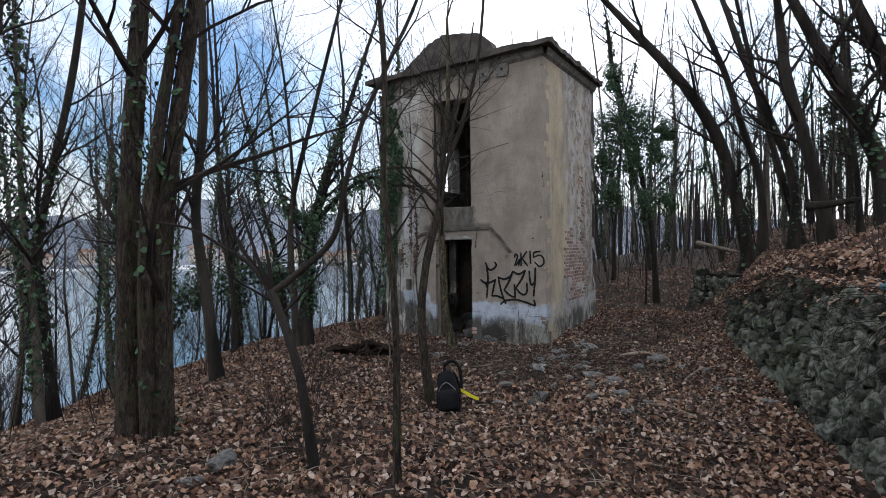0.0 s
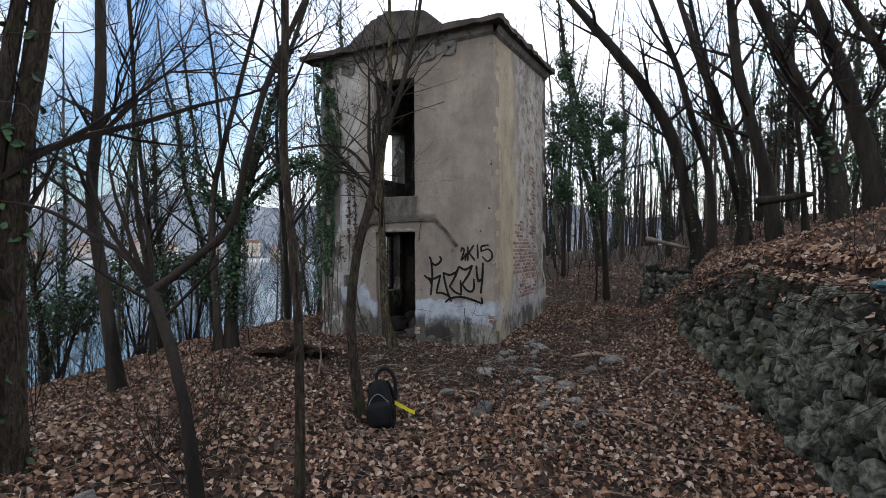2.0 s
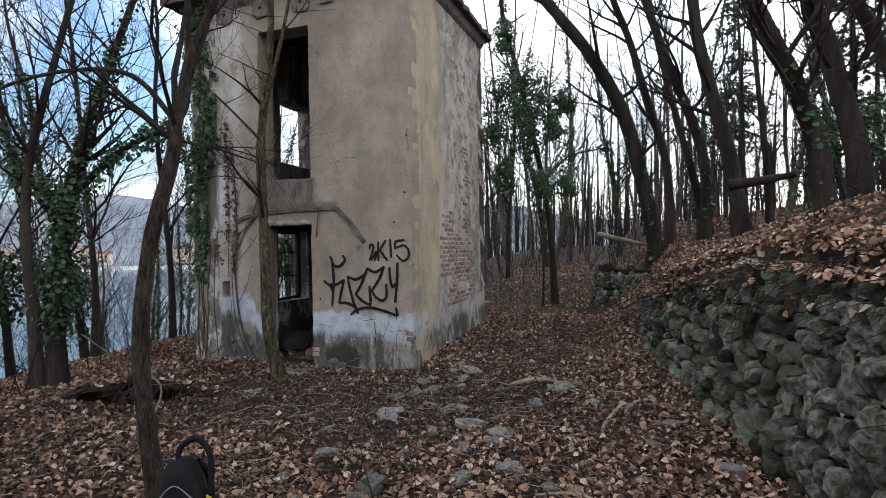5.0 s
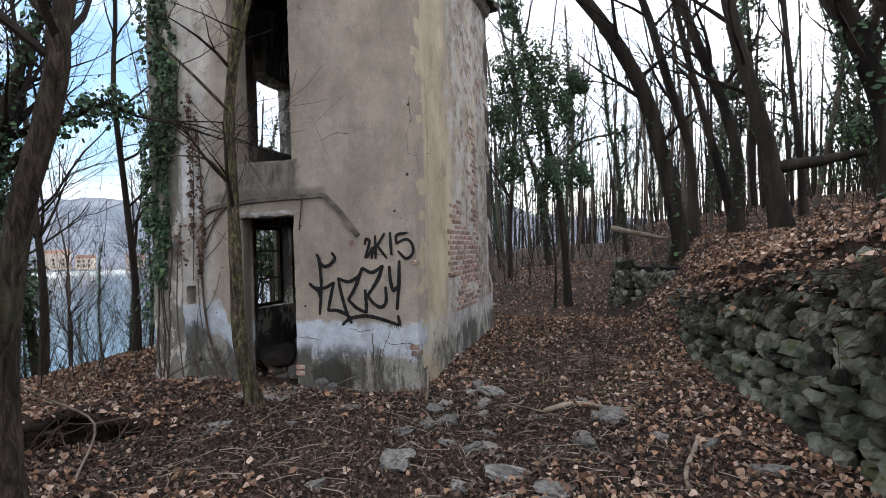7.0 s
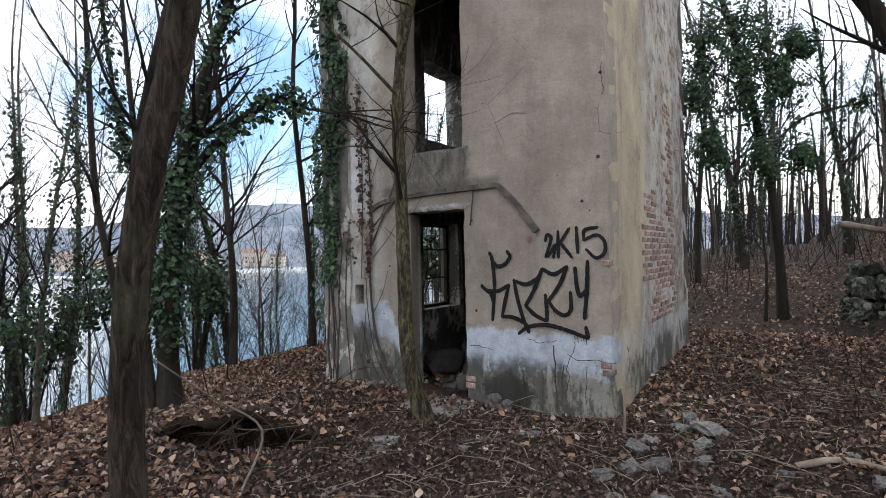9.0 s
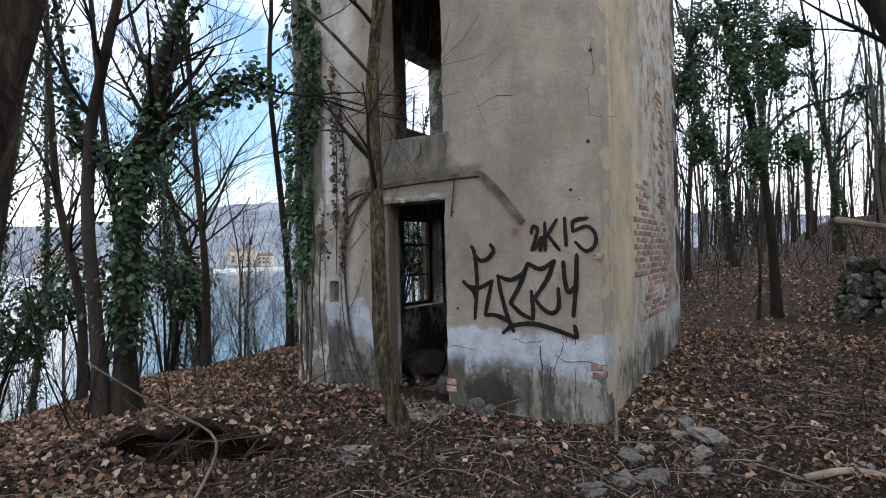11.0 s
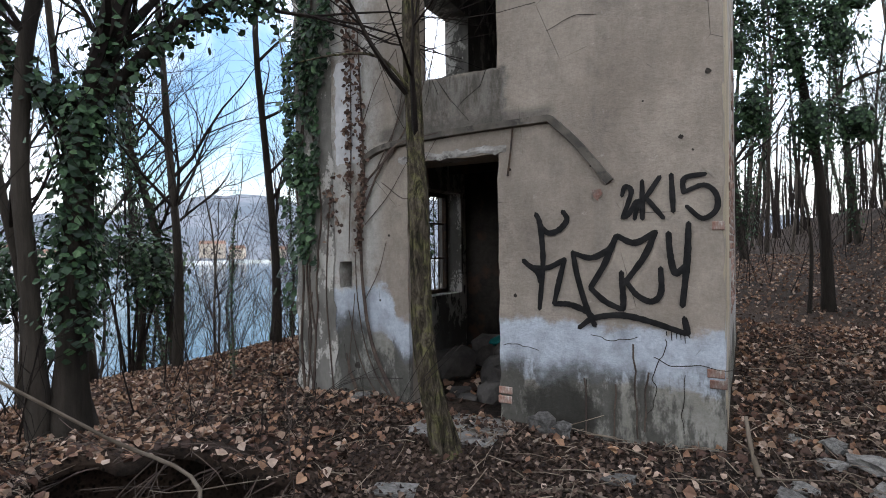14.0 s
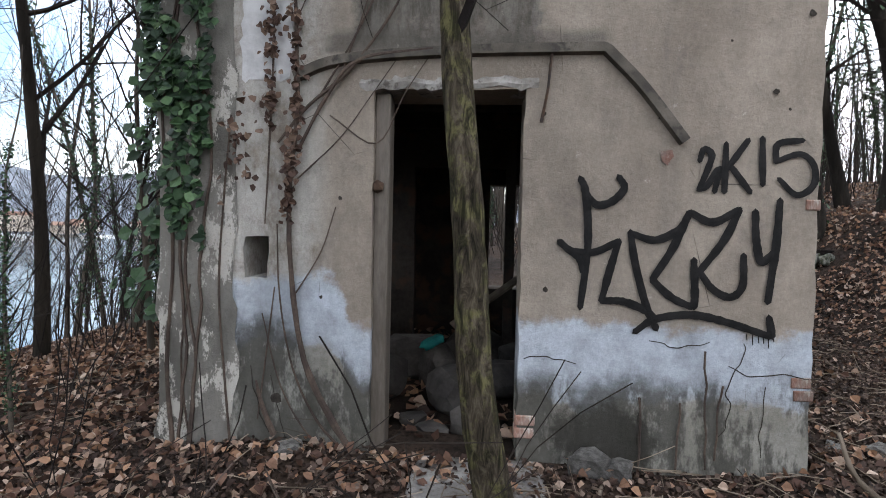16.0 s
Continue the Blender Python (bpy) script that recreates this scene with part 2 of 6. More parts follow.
    damp = g.math('SUBTRACT', 1.0, g.span(wz, 0.3, 0.52))
    base = g.mix(g.math('MULTIPLY', g.math('MULTIPLY', damp, 0.75), keep), base, g.mix(g.span(g.noise(4, 5), 0.4, 0.6), (0.30, 0.30, 0.27), (0.19, 0.19, 0.165)))
    black = g.math('MULTIPLY', g.span(g.noise(2.4, 6, 0.75, (1, 1, 0.45)), 0.42, 0.52), g.math('SUBTRACT', 1.0, g.span(wz, 0.42, 0.6)))
    base = g.mix(g.math('MULTIPLY', g.math('MULTIPLY', black, 0.85), keep), base, (0.06, 0.058, 0.05))
    ex, ez = g.math('DIVIDE', g.math('ADD', x, 1.13), 0.36), g.math('DIVIDE', g.math('SUBTRACT', z, 0.17), 0.26)
    spot = g.math('ADD', g.math('SQRT', g.math('ADD', g.math('MULTIPLY', ex, ex), g.math('MULTIPLY', ez, ez))), g.math('MULTIPLY', g.math('SUBTRACT', g.noise(7, 6, 0.75), 0.5), 1.6))
    base = g.mix(g.math('MULTIPLY', g.math('SUBTRACT', 1.0, g.span(spot, 0.55, 1.0)), 0.85), base, (0.035, 0.033, 0.028))
    crack = g.math('SUBTRACT', 1.0, g.span(g.vor(1.7, 'DISTANCE_TO_EDGE'), 0.0, 0.006))
    crack = g.math('MULTIPLY', crack, g.span(g.noise(1.3, 3), 0.54, 0.6))
    base = g.mix(crack, base, (0.07, 0.06, 0.05))
    base = g.mix(0.5, base, g.ramp(g.noise(38, 7, 0.8), [(0.28, 0.6), (0.72, 1.3)]), 'MULTIPLY')
    base = g.mix(0.8, base, g.ramp(g.noise(1.6, 8, 0.78, (1, 1, 0.6)), [(0.3, 0.55), (0.7, 1.3)]), 'MULTIPLY')
    relief = g.math('ADD', g.math('MULTIPLY', g.noise(60, 6, 0.7), 0.22), g.noise(3.5, 9, 0.75))
    return g.done(base, 0.93, relief, 0.5, 0.035)


PLASTER = facade_material("ochre_plaster", (0.31, 0.26, 0.198))
PLASTER_SIDE = facade_material("side_plaster", (0.40, 0.34, 0.25), True)
g = Nodes("cement_strip")
strip = g.mix(g.span(g.noise(1.3, 6, 0.7, (1, 1, 0.4)), 0.38, 0.62), (0.20, 0.19, 0.17), (0.10, 0.096, 0.085))
strip = g.mix(g.span(g.noise(3.2, 7, 0.8, (1, 1, 0.5)), 0.52, 0.56), strip, (0.43, 0.41, 0.37))
CEMENT = g.done(strip, 0.95, g.noise(12, 6, 0.7), 0.7, 0.03)
g = Nodes("limewash_patch")
LIME = g.done(g.mix(g.span(g.noise(7, 5), 0.35, 0.7), (0.56, 0.56, 0.56), (0.42, 0.42, 0.42)), 0.92, g.noise(25, 6), 0.5, 0.01)

g = Nodes("lake_water")
WATER = g.done((0.03, 0.065, 0.09), 0.16, g.noise(0.9, 4, 0.6, (1, 1, 1)), 0.12, 0.3)
g.b.inputs["Specular IOR Level"].default_value = 0.5
# distance haze is mixed into the pale blue-grey of the hill colour
g = Nodes("hazed_wooded_hill")
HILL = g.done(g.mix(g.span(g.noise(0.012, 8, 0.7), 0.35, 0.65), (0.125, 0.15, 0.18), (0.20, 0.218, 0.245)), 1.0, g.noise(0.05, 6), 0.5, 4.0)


# ---- mesh tools ----
def mesh_of(name, V, F, mat, smooth=False):
    me = bpy.data.meshes.new(name)
    me.from_pydata([tuple(v) for v in V], [], F)
    me.materials.append(mat)
    if smooth:
        me.polygons.foreach_set("use_smooth", [True] * len(me.polygons))
    me.update()
    return me


def part(name, VF, mat, parent, label="", smooth=False):
    ob = new(name, mesh_of(name, VF[0], VF[1], mat, smooth))
    ob.parent = parent
    if label:
        tagged(ob, label)
    if name in ("ivy", "foliage", "stem_tangle", "crown", "ivy_crown", "leaves", "outer_leaves", "withered_leaves"):
        tagged(ob, kind="stuff")
    return ob


def thing(name, label, category, group="", at=(0, 0, 0)):
    e = new(name)
    e.location = at
    return tagged(e, label, category, group)


def join(*parts):
    V, F = [], []
    for v, f in parts:
        n = len(V)
        V += list(v)
        F += [tuple(i + n for i in q) for q in f]
    return V, F


def box(x0, x1, y0, y1, z0, z1, bevel=0.0):
    bm = bmesh.new()
    bmesh.ops.create_cube(bm, size=1.0)
    for v in bm.verts:
        v.co = (x0 + (v.co.x + 0.5) * (x1 - x0), y0 + (v.co.y + 0.5) * (y1 - y0), z0 + (v.co.z + 0.5) * (z1 - z0))
    if bevel:
        bmesh.ops.bevel(bm, geom=bm.edges[:], offset=bevel, segments=1, affect='EDGES')
    bm.verts.index_update()
    out = [tuple(v.co) for v in bm.verts], [tuple(v.index for v in f.verts) for f in bm.faces]
    bm.free()
    return out


def moved(VF, m):
    return [tuple(m @ Vector(v)) for v in VF[0]], VF[1]


def spline(pts, n):
    """Smooth line through points of any width, n steps between neighbours."""
    P = [np.array(p, float) for p in pts]
    P = [2 * P[0] - P[1]] + P + [2 * P[-1] - P[-2]]
    out = []
    for a, b, c, d in zip(P, P[1:], P[2:], P[3:]):
        for i in range(n):
            t = i / n
            out.append(0.5 * (2 * b + (c - a) * t + (2 * a - 5 * b + 4 * c - d) * t * t + (3 * b - a - 3 * c + d) * t ** 3))
    out.append(P[-2])
    return out


def tube(pts, sides, rough=0.0, rng=None, flare=0.0):
    """Round limb along points (x, y, z, radius)."""
    V, F = [], []
    n = len(pts)
    xyz = [np.array(p[:3], float) for p in pts]
    for i, p in enumerate(pts):
        d = xyz[min(i + 1, n - 1)] - xyz[max(i - 1, 0)]
        d /= np.linalg.norm(d) + 1e-9
        a = np.cross(d, (0.0, 1.0, 0.0) if abs(d[1]) < 0.8 else (1.0, 0.0, 0.0))
        a /= np.linalg.norm(a)
        b = np.cross(d, a)
        r = p[3]
        for k in range(sides):
            w = 2 * math.pi * k / sides
            rr = r * (1 + (rng.uniform(-rough, rough) if rough else 0))
            if flare and i < 3:
                rr *= 1 + flare * (1 - i / 3) * (0.7 + 0.5 * math.sin(w * 3 + 1))
            V.append(tuple(xyz[i] + (a * math.cos(w) + b * math.sin(w)) * rr))
    for i in range(n - 1):
        for k in range(sides):
            k2 = (k + 1) % sides
            F.append((i * sides + k, i * sides + k2, (i + 1) * sides + k2, (i + 1) * sides + k))
    V.append(tuple(xyz[-1]))
    top = len(V) - 1
    F += [((n - 1) * sides + k, (n - 1) * sides + (k + 1) % sides, top) for k in range(sides)]
    return V, F


def grow(out, p, d, length, r, level, rng, droop=0.0, kids=(0, 4, 4)):
    """Bare branch with side twigs, added to the list out."""
    n = (0, 3, 4, 5)[level]
    pts, p, d = [(*p, r)], np.array(p, float), np.array(d, float)
    for i in range(n):
        d = d + np.array([rng.uniform(-0.22, 0.22), rng.uniform(-0.22, 0.22), rng.uniform(-0.1, 0.22) - droop])
        d /= np.linalg.norm(d)
        p = p + d * length / n
        pts.append((*p, max(r * (1 - 0.8 * (i + 1) / n), 0.0025)))
    out.append(tube(pts, (0, 3, 3, 4)[level]))
    if level > 1:
        for _ in range(kids[level - 1]):
            i = rng.randint(1, n - 1)
            a, b = np.array(pts[i][:3]), np.array(pts[i + 1][:3])
            q = a + (b - a) * rng.random()
            s = (b - a) / np.linalg.norm(b - a)
            side = np.array([rng.gauss(0, 1), rng.gauss(0, 1), rng.gauss(0.25, 0.7)])
            side -= s * (side @ s)
            side /= np.linalg.norm(side) + 1e-9
            grow(out, q, s * 0.75 + side * 0.62, length * rng.uniform(0.5, 0.82), pts[i][3] * 0.55, level - 1, rng, droop, kids)


def leaves(spots, size, rng, curl=0.3):
    """Pointed leaves at spots (x, y, z) with normals, one mesh."""
    n = len(spots)
    P = np.array([s[:3] for s in spots], float)
    N = np.array([s[3:6] for s in spots], float)
    N /= np.linalg.norm(N, axis=1, keepdims=True) + 1e-9
    R = np.random.RandomState(rng.randint(0, 99999))
    U = R.normal(size=(n, 3))
    U -= N * (U * N).sum(1, keepdims=True)
    U /= np.linalg.norm(U, axis=1, keepdims=True) + 1e-9
    W = np.cross(N, U)
    S = size * R.uniform(0.55, 1.3, (n, 1))
    wd = R.uniform(0.3, 0.5, (n, 1))
    c1, c2 = curl * R.uniform(-0.3, 1.0, (n, 1)), curl * R.uniform(-0.3, 1.0, (n, 1))
    ring = [P - U * S * 0.5, P - U * S * 0.1 + W * S * wd + N * S * c1, P + U * S * 0.25 + W * S * wd * 0.7 + N * S * c1 * 0.8,
            P + U * S * 0.55 + N * S * (c2 - c1) * 0.4, P + U * S * 0.22 - W * S * wd * 0.75 + N * S * c2 * 0.8, P - U * S * 0.12 - W * S * wd + N * S * c2]
    V = np.stack(ring, 1).reshape(-1, 3)
    F = []
    for i in range(n):
        b = i * 6
        F += [(b, b + 1, b + 2, b + 3), (b, b + 3, b + 4, b + 5)]
    return V.tolist(), F


def rock(rng, sx, sy, sz, rough=0.25, subdiv=1, boxy=0.5):
    """Irregular stone about the origin."""
    bm = bmesh.new()
    bmesh.ops.create_icosphere(bm, subdivisions=subdiv, radius=1.0)
    o = Vector((rng.uniform(0, 50), rng.uniform(0, 50), rng.uniform(0, 50)))
    for v in bm.verts:
        c = v.co.normalized()
        k = max(abs(c.x), abs(c.y), abs(c.z))
        c = c * ((1 - boxy) + boxy / k) * (1 + rough * noise.noise(c * 1.3 + o) + rough * 0.5 * noise.noise(c * 3 + o))
        v.co = (c.x * sx / 2, c.y * sy / 2, c.z * sz / 2)
    bm.verts.index_update()
    out = [tuple(v.co) for v in bm.verts], [tuple(v.index for v in f.verts) for f in bm.faces]
    bm.free()
    return out


# ---- lie of the land ----
def step(v, a, b):
    t = np.clip((np.asarray(v, float) - a) / (b - a), 0, 1)
    return t * t * (3 - 2 * t)


W0, W1, DEEP, THICK = -3.62, -0.08, 4.25, 0.36


def wall_x(y):
    return np.interp(y, [-14, -9, -5, -3, -1, 0.6, 2, 4, 6], [4.5, 4.3, 3.93, 3.73, 3.4, 3.1, 2.92, 2.7, 2.45])


def wall_top(y):
    """Height of the dry wall's head: it sinks towards the far end."""
    return np.interp(y, [-11, -1.2, 0.6, 2.0, 3.6], [1.46, 1.43, 1.2, 1.02, 0.8])


def height(x, y):
    """Height of the forest floor."""
    x, y = np.asarray(x, float), np.asarray(y, float)
    z = np.interp(y, [-30, -12, -8, -5.5, -4, -1.2, 0, 5, 9, 16, 40, 90], [0.25, 0.2, 0.13, 0.0, -0.07, -0.03, 0.03, 0.2, 0.55, 1.0, 1.7, 1.7])
    edge = np.interp(y, [-30, -8, -5.5, -2.5, 1, 5, 9, 16, 30], [2.0, 2.0, 2.2, 3.9, 4.6, 4.2, 3.4, 2.6, 3.0])
    d = np.maximum(0, -x - edge)
    z = z - (0.12 * d + 0.017 * d * d) * np.where(d > 25, 25 / np.maximum(d, 1e-6), 1)
    z = np.maximum(z, -16)
    # upper terrace behind the dry wall, and the bank beyond it
    u = x - wall_x(y) - 0.12
    terrace = wall_top(y) - 0.02 + 0.5 * np.clip(u, 0, 1.4) + 0.22 * np.clip(u - 1.4, 0, 12) + 0.02 * np.clip(y + 3, -4, 6)
    walled = z + (np.maximum(terrace, z) - z) * step(u, 0.2, 0.32)
    bank = z + 0.85 * np.clip(x - 2.2, 0, 1.6) + 0.12 * np.clip(x - 3.8, 0, 12)
    z = walled + (bank - walled) * step(y, 1.6, 4.2)
    # sunken pit by the house
    a, b = (x + 2.90) * 0.90 + (y + 1.85) * 0.42, -(x + 2.90) * 0.42 + (y + 1.85) * 0.90
    r = np.hypot(a / 0.62, b / 0.42) + 0.1 * np.sin(9 * x + 4 * y)
    z = z - 2.2 * (1 - step(r, 0.84, 1.0)) + 0.07 * np.exp(-((r - 1.25) / 0.25) ** 2)
    bump = 0.035 * np.sin(1.7 * x + 0.6 * y) * np.sin(1.3 * y - 0.4 * x) + 0.018 * np.sin(4.1 * x + 1) * np.sin(3.7 * y + 2) + 0.01 * np.sin(9.3 * x + 3 * y) * np.sin(8.1 * y - 2 * x)
    return z + bump


def hz(x, y):
    return float(height(x, y))

# ---- ground, lake, distance ----
def axis(near0, near1, fine, far0, far1):
    a = list(np.arange(near0, near1 + fine / 2, fine))
    s, v = fine, near0
    while v > far0:
        s *= 1.22
        v -= s
        a.insert(0, max(v, far0))
    s, v = fine, near1
    while v < far1:
        s *= 1.22
        v += s
        a.append(min(v, far1))
    return np.array(a)


gx, gy = axis(-8, 8, 0.11, -1400, 1400), axis(-12, 11, 0.11, -1400, 1400)
X, Y = np.meshgrid(gx, gy)
Z = height(X, Y)
nx, ny = len(gx), len(gy)
V = np.stack([X, Y, Z], -1).reshape(-1, 3).tolist()
inside = (X > W0 + 0.3) & (X < W1 - 0.3) & (Y > 0.3) & (Y < DEEP - 0.3)
F = [(j * nx + i, j * nx + i + 1, (j + 1) * nx + i + 1, (j + 1) * nx + i) for j in range(ny - 1) for i in range(nx - 1) if not (inside[j, i] and inside[j + 1, i + 1])]
tagged(new("ground", mesh_of("ground", V, F, GROUND, True)), "damp brown woodland soil sloping down to a lake", "ground", kind="structure")

LAKE = -8.5
tagged(new("water", mesh_of("water", [(-1400, -900, LAKE), (1000, -900, LAKE), (1000, 1300, LAKE), (-1400, 1300, LAKE)], [(0, 1, 2, 3)], WATER)),
       "calm pale blue lake below the wooded bank", "lake", kind="structure")

# wooded hills across the lake
V, F, n, m = [], [], 140, 14
for i in range(n + 1):
    a = radians(-130 + 150 * i / n)
    top = 80 + 40 * noise.noise((i * 0.045, 3.1, 0)) + 16 * noise.noise((i * 0.16, 7.7, 0)) + 4 * noise.noise((i * 0.7, 1.7, 0))
    top *= 0.45 + 0.55 * float(step(i / n, 0.25, 0.5))
    top = top * (1 - 0.5 * float(step(i / n, 0.78, 1.0)))
    for j in range(m + 1):
        r = 430 + 38 * j + 20 * noise.noise((i * 0.3, j * 0.4, 5))
        V.append((math.sin(a) * r, math.cos(a) * r, LAKE - 0.5 + top * float(step(j / m, -0.15, 1.0)) - 0.02 * top + 5 * noise.noise((i * 0.5, j * 0.6, 9)) * (j > 0)))
for i in range(n):
    for j in range(m):
        F.append((i * (m + 1) + j, (i + 1) * (m + 1) + j, (i + 1) * (m + 1) + j + 1, i * (m + 1) + j + 1))
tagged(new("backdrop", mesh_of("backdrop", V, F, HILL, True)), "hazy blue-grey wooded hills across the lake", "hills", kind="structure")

FAR_WALL = two_tone("far_house_walls", (0.55, 0.47, 0.38), (0.46, 0.40, 0.34), 0.2, 2, 0.9, 0.2)
FAR_ROOF = two_tone("far_house_roofs", (0.26, 0.15, 0.11), (0.20, 0.13, 0.10), 0.3, 3, 0.9, 0.2)
FAR_GLASS = two_tone("far_dark_window", (0.06, 0.06, 0.07), (0.04, 0.04, 0.05), 1, 5, 0.4)
rng = random.Random(5)
for i in range(16):
    a = radians(-68 + 46 * i / 15 + rng.uniform(-1.3, 1.3))
    r = 432 + rng.uniform(0, 30)
    w, d, h = rng.uniform(9, 18), rng.uniform(8, 11), rng.uniform(5.5, 9)
    hs = thing("village_house", "pale distant house with a tiled roof on the far shore", "house", "houses across the lake", (math.sin(a) * r, math.cos(a) * r, LAKE + 1 + rng.uniform(0, 5)))
    hs.rotation_euler.z = -a + rng.uniform(-0.3, 0.3)
    part("wall", box(-w / 2, w / 2, -d / 2, d / 2, -2, h), FAR_WALL, hs)
    V = [(-w / 2 - 0.5, -d / 2 - 0.5, h), (w / 2 + 0.5, -d / 2 - 0.5, h), (w / 2 + 0.5, d / 2 + 0.5, h), (-w / 2 - 0.5, d / 2 + 0.5, h), (-w / 2, 0, h + 2.4), (w / 2, 0, h + 2.4)]
    part("roof", (V, [(0, 1, 5, 4), (2, 3, 4, 5), (1, 2, 5), (3, 0, 4), (3, 2, 1, 0)]), FAR_ROOF, hs)
    for fl in range(2):
        for k in range(3):
            x = (k - 1) * w * 0.3
            part("window", box(x - 0.6, x + 0.6, -d / 2 - 0.08, -d / 2 + 0.1, 1 + fl * 2.9, 2.5 + fl * 2.9), FAR_GLASS, hs)

# ---- the ruined house ----


def roof_z(x, y):
    return 5.62 + 0.05 * x + 0.085 * y


def panel(u0, u1, z0, z1, holes, put, thick, size=0.13, chip=0.012, seed=0, tops=None):
    """Wall panel with openings (u0, u1, z0, z1); put(u, depth, z) places it. Edges of openings are worn."""
    def lines(lo, hi, extra):
        marks = sorted({lo, hi, *[e for e in extra if lo < e < hi]})
        out = []
        for a, b in zip(marks, marks[1:]):
            k = max(1, round((b - a) / size))
            out += [a + (b - a) * i / k for i in range(k)]
        return out + [hi]
    us = lines(u0, u1, [v for h in holes for v in h[:2]])
    zs = lines(z0, z1, [v for h in holes for v in h[2:]])
    rg = random.Random(seed)
    edge = set()
    solid = {}
    for i in range(len(us) - 1):
        for j in range(len(zs) - 1):
            cu, cz = (us[i] + us[i + 1]) / 2, (zs[j] + zs[j + 1]) / 2
            solid[i, j] = not any(h[0] < cu < h[1] and h[2] < cz < h[3] for h in holes)
    V, F, idx = [], [], {}

    def vert(i, j, side):
        key = (i, j, side)
        if key not in idx:
            around = [solid.get((i + a, j + b), False) for a in (-1, 0) for b in (-1, 0)]
            rim = not all(around)
            n = noise.noise((us[i] * 1.7 + seed, zs[j] * 1.7, side)) * 0.001
            if side == 0:
                rg2 = random.Random((i * 991 + j) * 7 + seed)
                du, dz = (rg2.uniform(-chip, chip), rg2.uniform(-chip, chip)) if rim else (0, 0)
                dd = n + (rg2.uniform(0, chip) if rim else 0)
            else:
                du = dz = dd = 0
            u, z = us[i] + du, zs[j] + dz
            if tops and z > 5.0:
                z = 5.0 + (z - 5.0) * (tops(u) - 5.0) / (z1 - 5.0)
            idx[key] = len(V)
            V.append(put(u, dd if side == 0 else thick, z))
        return idx[key]
    for (i, j), s in solid.items():
        if not s:
            continue
        F.append(tuple(vert(a, b, 0) for a, b in ((i, j), (i + 1, j), (i + 1, j + 1), (i, j + 1))))
        F.append(tuple(vert(a, b, 1) for a, b in ((i, j + 1), (i + 1, j + 1), (i + 1, j), (i, j))))
        for (di, dj), (p, q) in {(-1, 0): ((i, j + 1), (i, j)), (1, 0): ((i + 1, j), (i + 1, j + 1)), (0, -1): ((i, j), (i + 1, j)), (0, 1): ((i + 1, j + 1), (i, j + 1))}.items():
            if not solid.get((i + di, j + dj), False):
                F.append((vert(*p, 0), vert(*p, 1), vert(*q, 1), vert(*q, 0)))
    return V, F


DOOR = (-2.42, -1.60, -0.5, 2.05)
UPPER = (-2.45, -1.60, 2.70, 4.90)
VENT = (-3.15, -3.01, 1.00, 1.23)
house = thing("abandoned_house", "abandoned two-storey plastered stone house with graffiti and ivy", "house")
front = part("front_wall", panel(W0, W1, -0.5, 5.6, [DOOR, UPPER, VENT], lambda u, d, z: (u, d, z), THICK, 0.09, 0.007, 3, lambda u: roof_z(u, 0)), PLASTER, house,
             "stained ochre plaster with a pale limewashed band")
side = part("right_wall", panel(0.016, DEEP, -0.5, 5.6, [], lambda u, d, z: (W1 - d, u, z), THICK, 0.16, 0.01, 9, lambda u: roof_z(0, u)), PLASTER_SIDE, house, "yellowish plaster fallen off to bare brick")
lw = [(1.62, 2.62, 0.75, 2.05), (1.75, 2.9, 3.3, 4.5)]
part("left_wall", panel(0.36, DEEP, -1.2, 5.6, lw, lambda u, d, z: (W0 + d, u, z), THICK, 0.3, 0.01, 5, lambda u: roof_z(W0, u)), CEMENT, house)
# back wall, partition, upper slab and joists take the colour darkened for gloom
part("back_wall", panel(W0, W1, -0.8, 5.6, [(-1.76, -1.19, 0.57, 1.87), (-2.3, -1.3, 3.3, 4.5)], lambda u, d, z: (u, DEEP - d, z), THICK, 0.3, 0.01, 6, lambda u: roof_z(u, DEEP)), SHADED_INDOOR, house)
part("partition_wall", panel(W0 + 0.36, -1.5, 0.0, 2.4, [(-2.55, -1.6, 0.0, 1.95)], lambda u, d, z: (u, 2.75 + d, z), 0.14, 0.3, 0.01, 8), SHADED_INDOOR, house)
# floor slab borrows the dark soil colour to deepen the indoor shade
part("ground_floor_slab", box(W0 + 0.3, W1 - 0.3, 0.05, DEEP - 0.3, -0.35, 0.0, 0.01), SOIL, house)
part("upper_floor_slab", box(W0 + 0.3, W1 - 0.3, 0.3, DEEP - 0.3, 2.42, 2.58), SHADED_INDOOR, house)
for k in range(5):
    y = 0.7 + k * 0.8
    part("floor_joist", box(W0 + 0.3, W1 - 0.3, y, y + 0.12, 2.28, 2.42), SHADED_INDOOR, house)
# roof slab following the tilt of the wall heads, with a ragged outline
rg = random.Random(4)
ring = []
for (x0, y0), (x1, y1) in zip([(W0 - 0.3, -0.28), (W1 + 0.2, -0.28), (W1 + 0.2, DEEP + 0.25), (W0 - 0.3, DEEP + 0.25)], [(W1 + 0.2, -0.28), (W1 + 0.2, DEEP + 0.25), (W0 - 0.3, DEEP + 0.25), (W0 - 0.3, -0.28)]):
    for i in range(26):
        t = i / 26
        ring.append((x0 + (x1 - x0) * t + rg.uniform(-0.03, 0.03), y0 + (y1 - y0) * t + rg.uniform(-0.03, 0.03)))
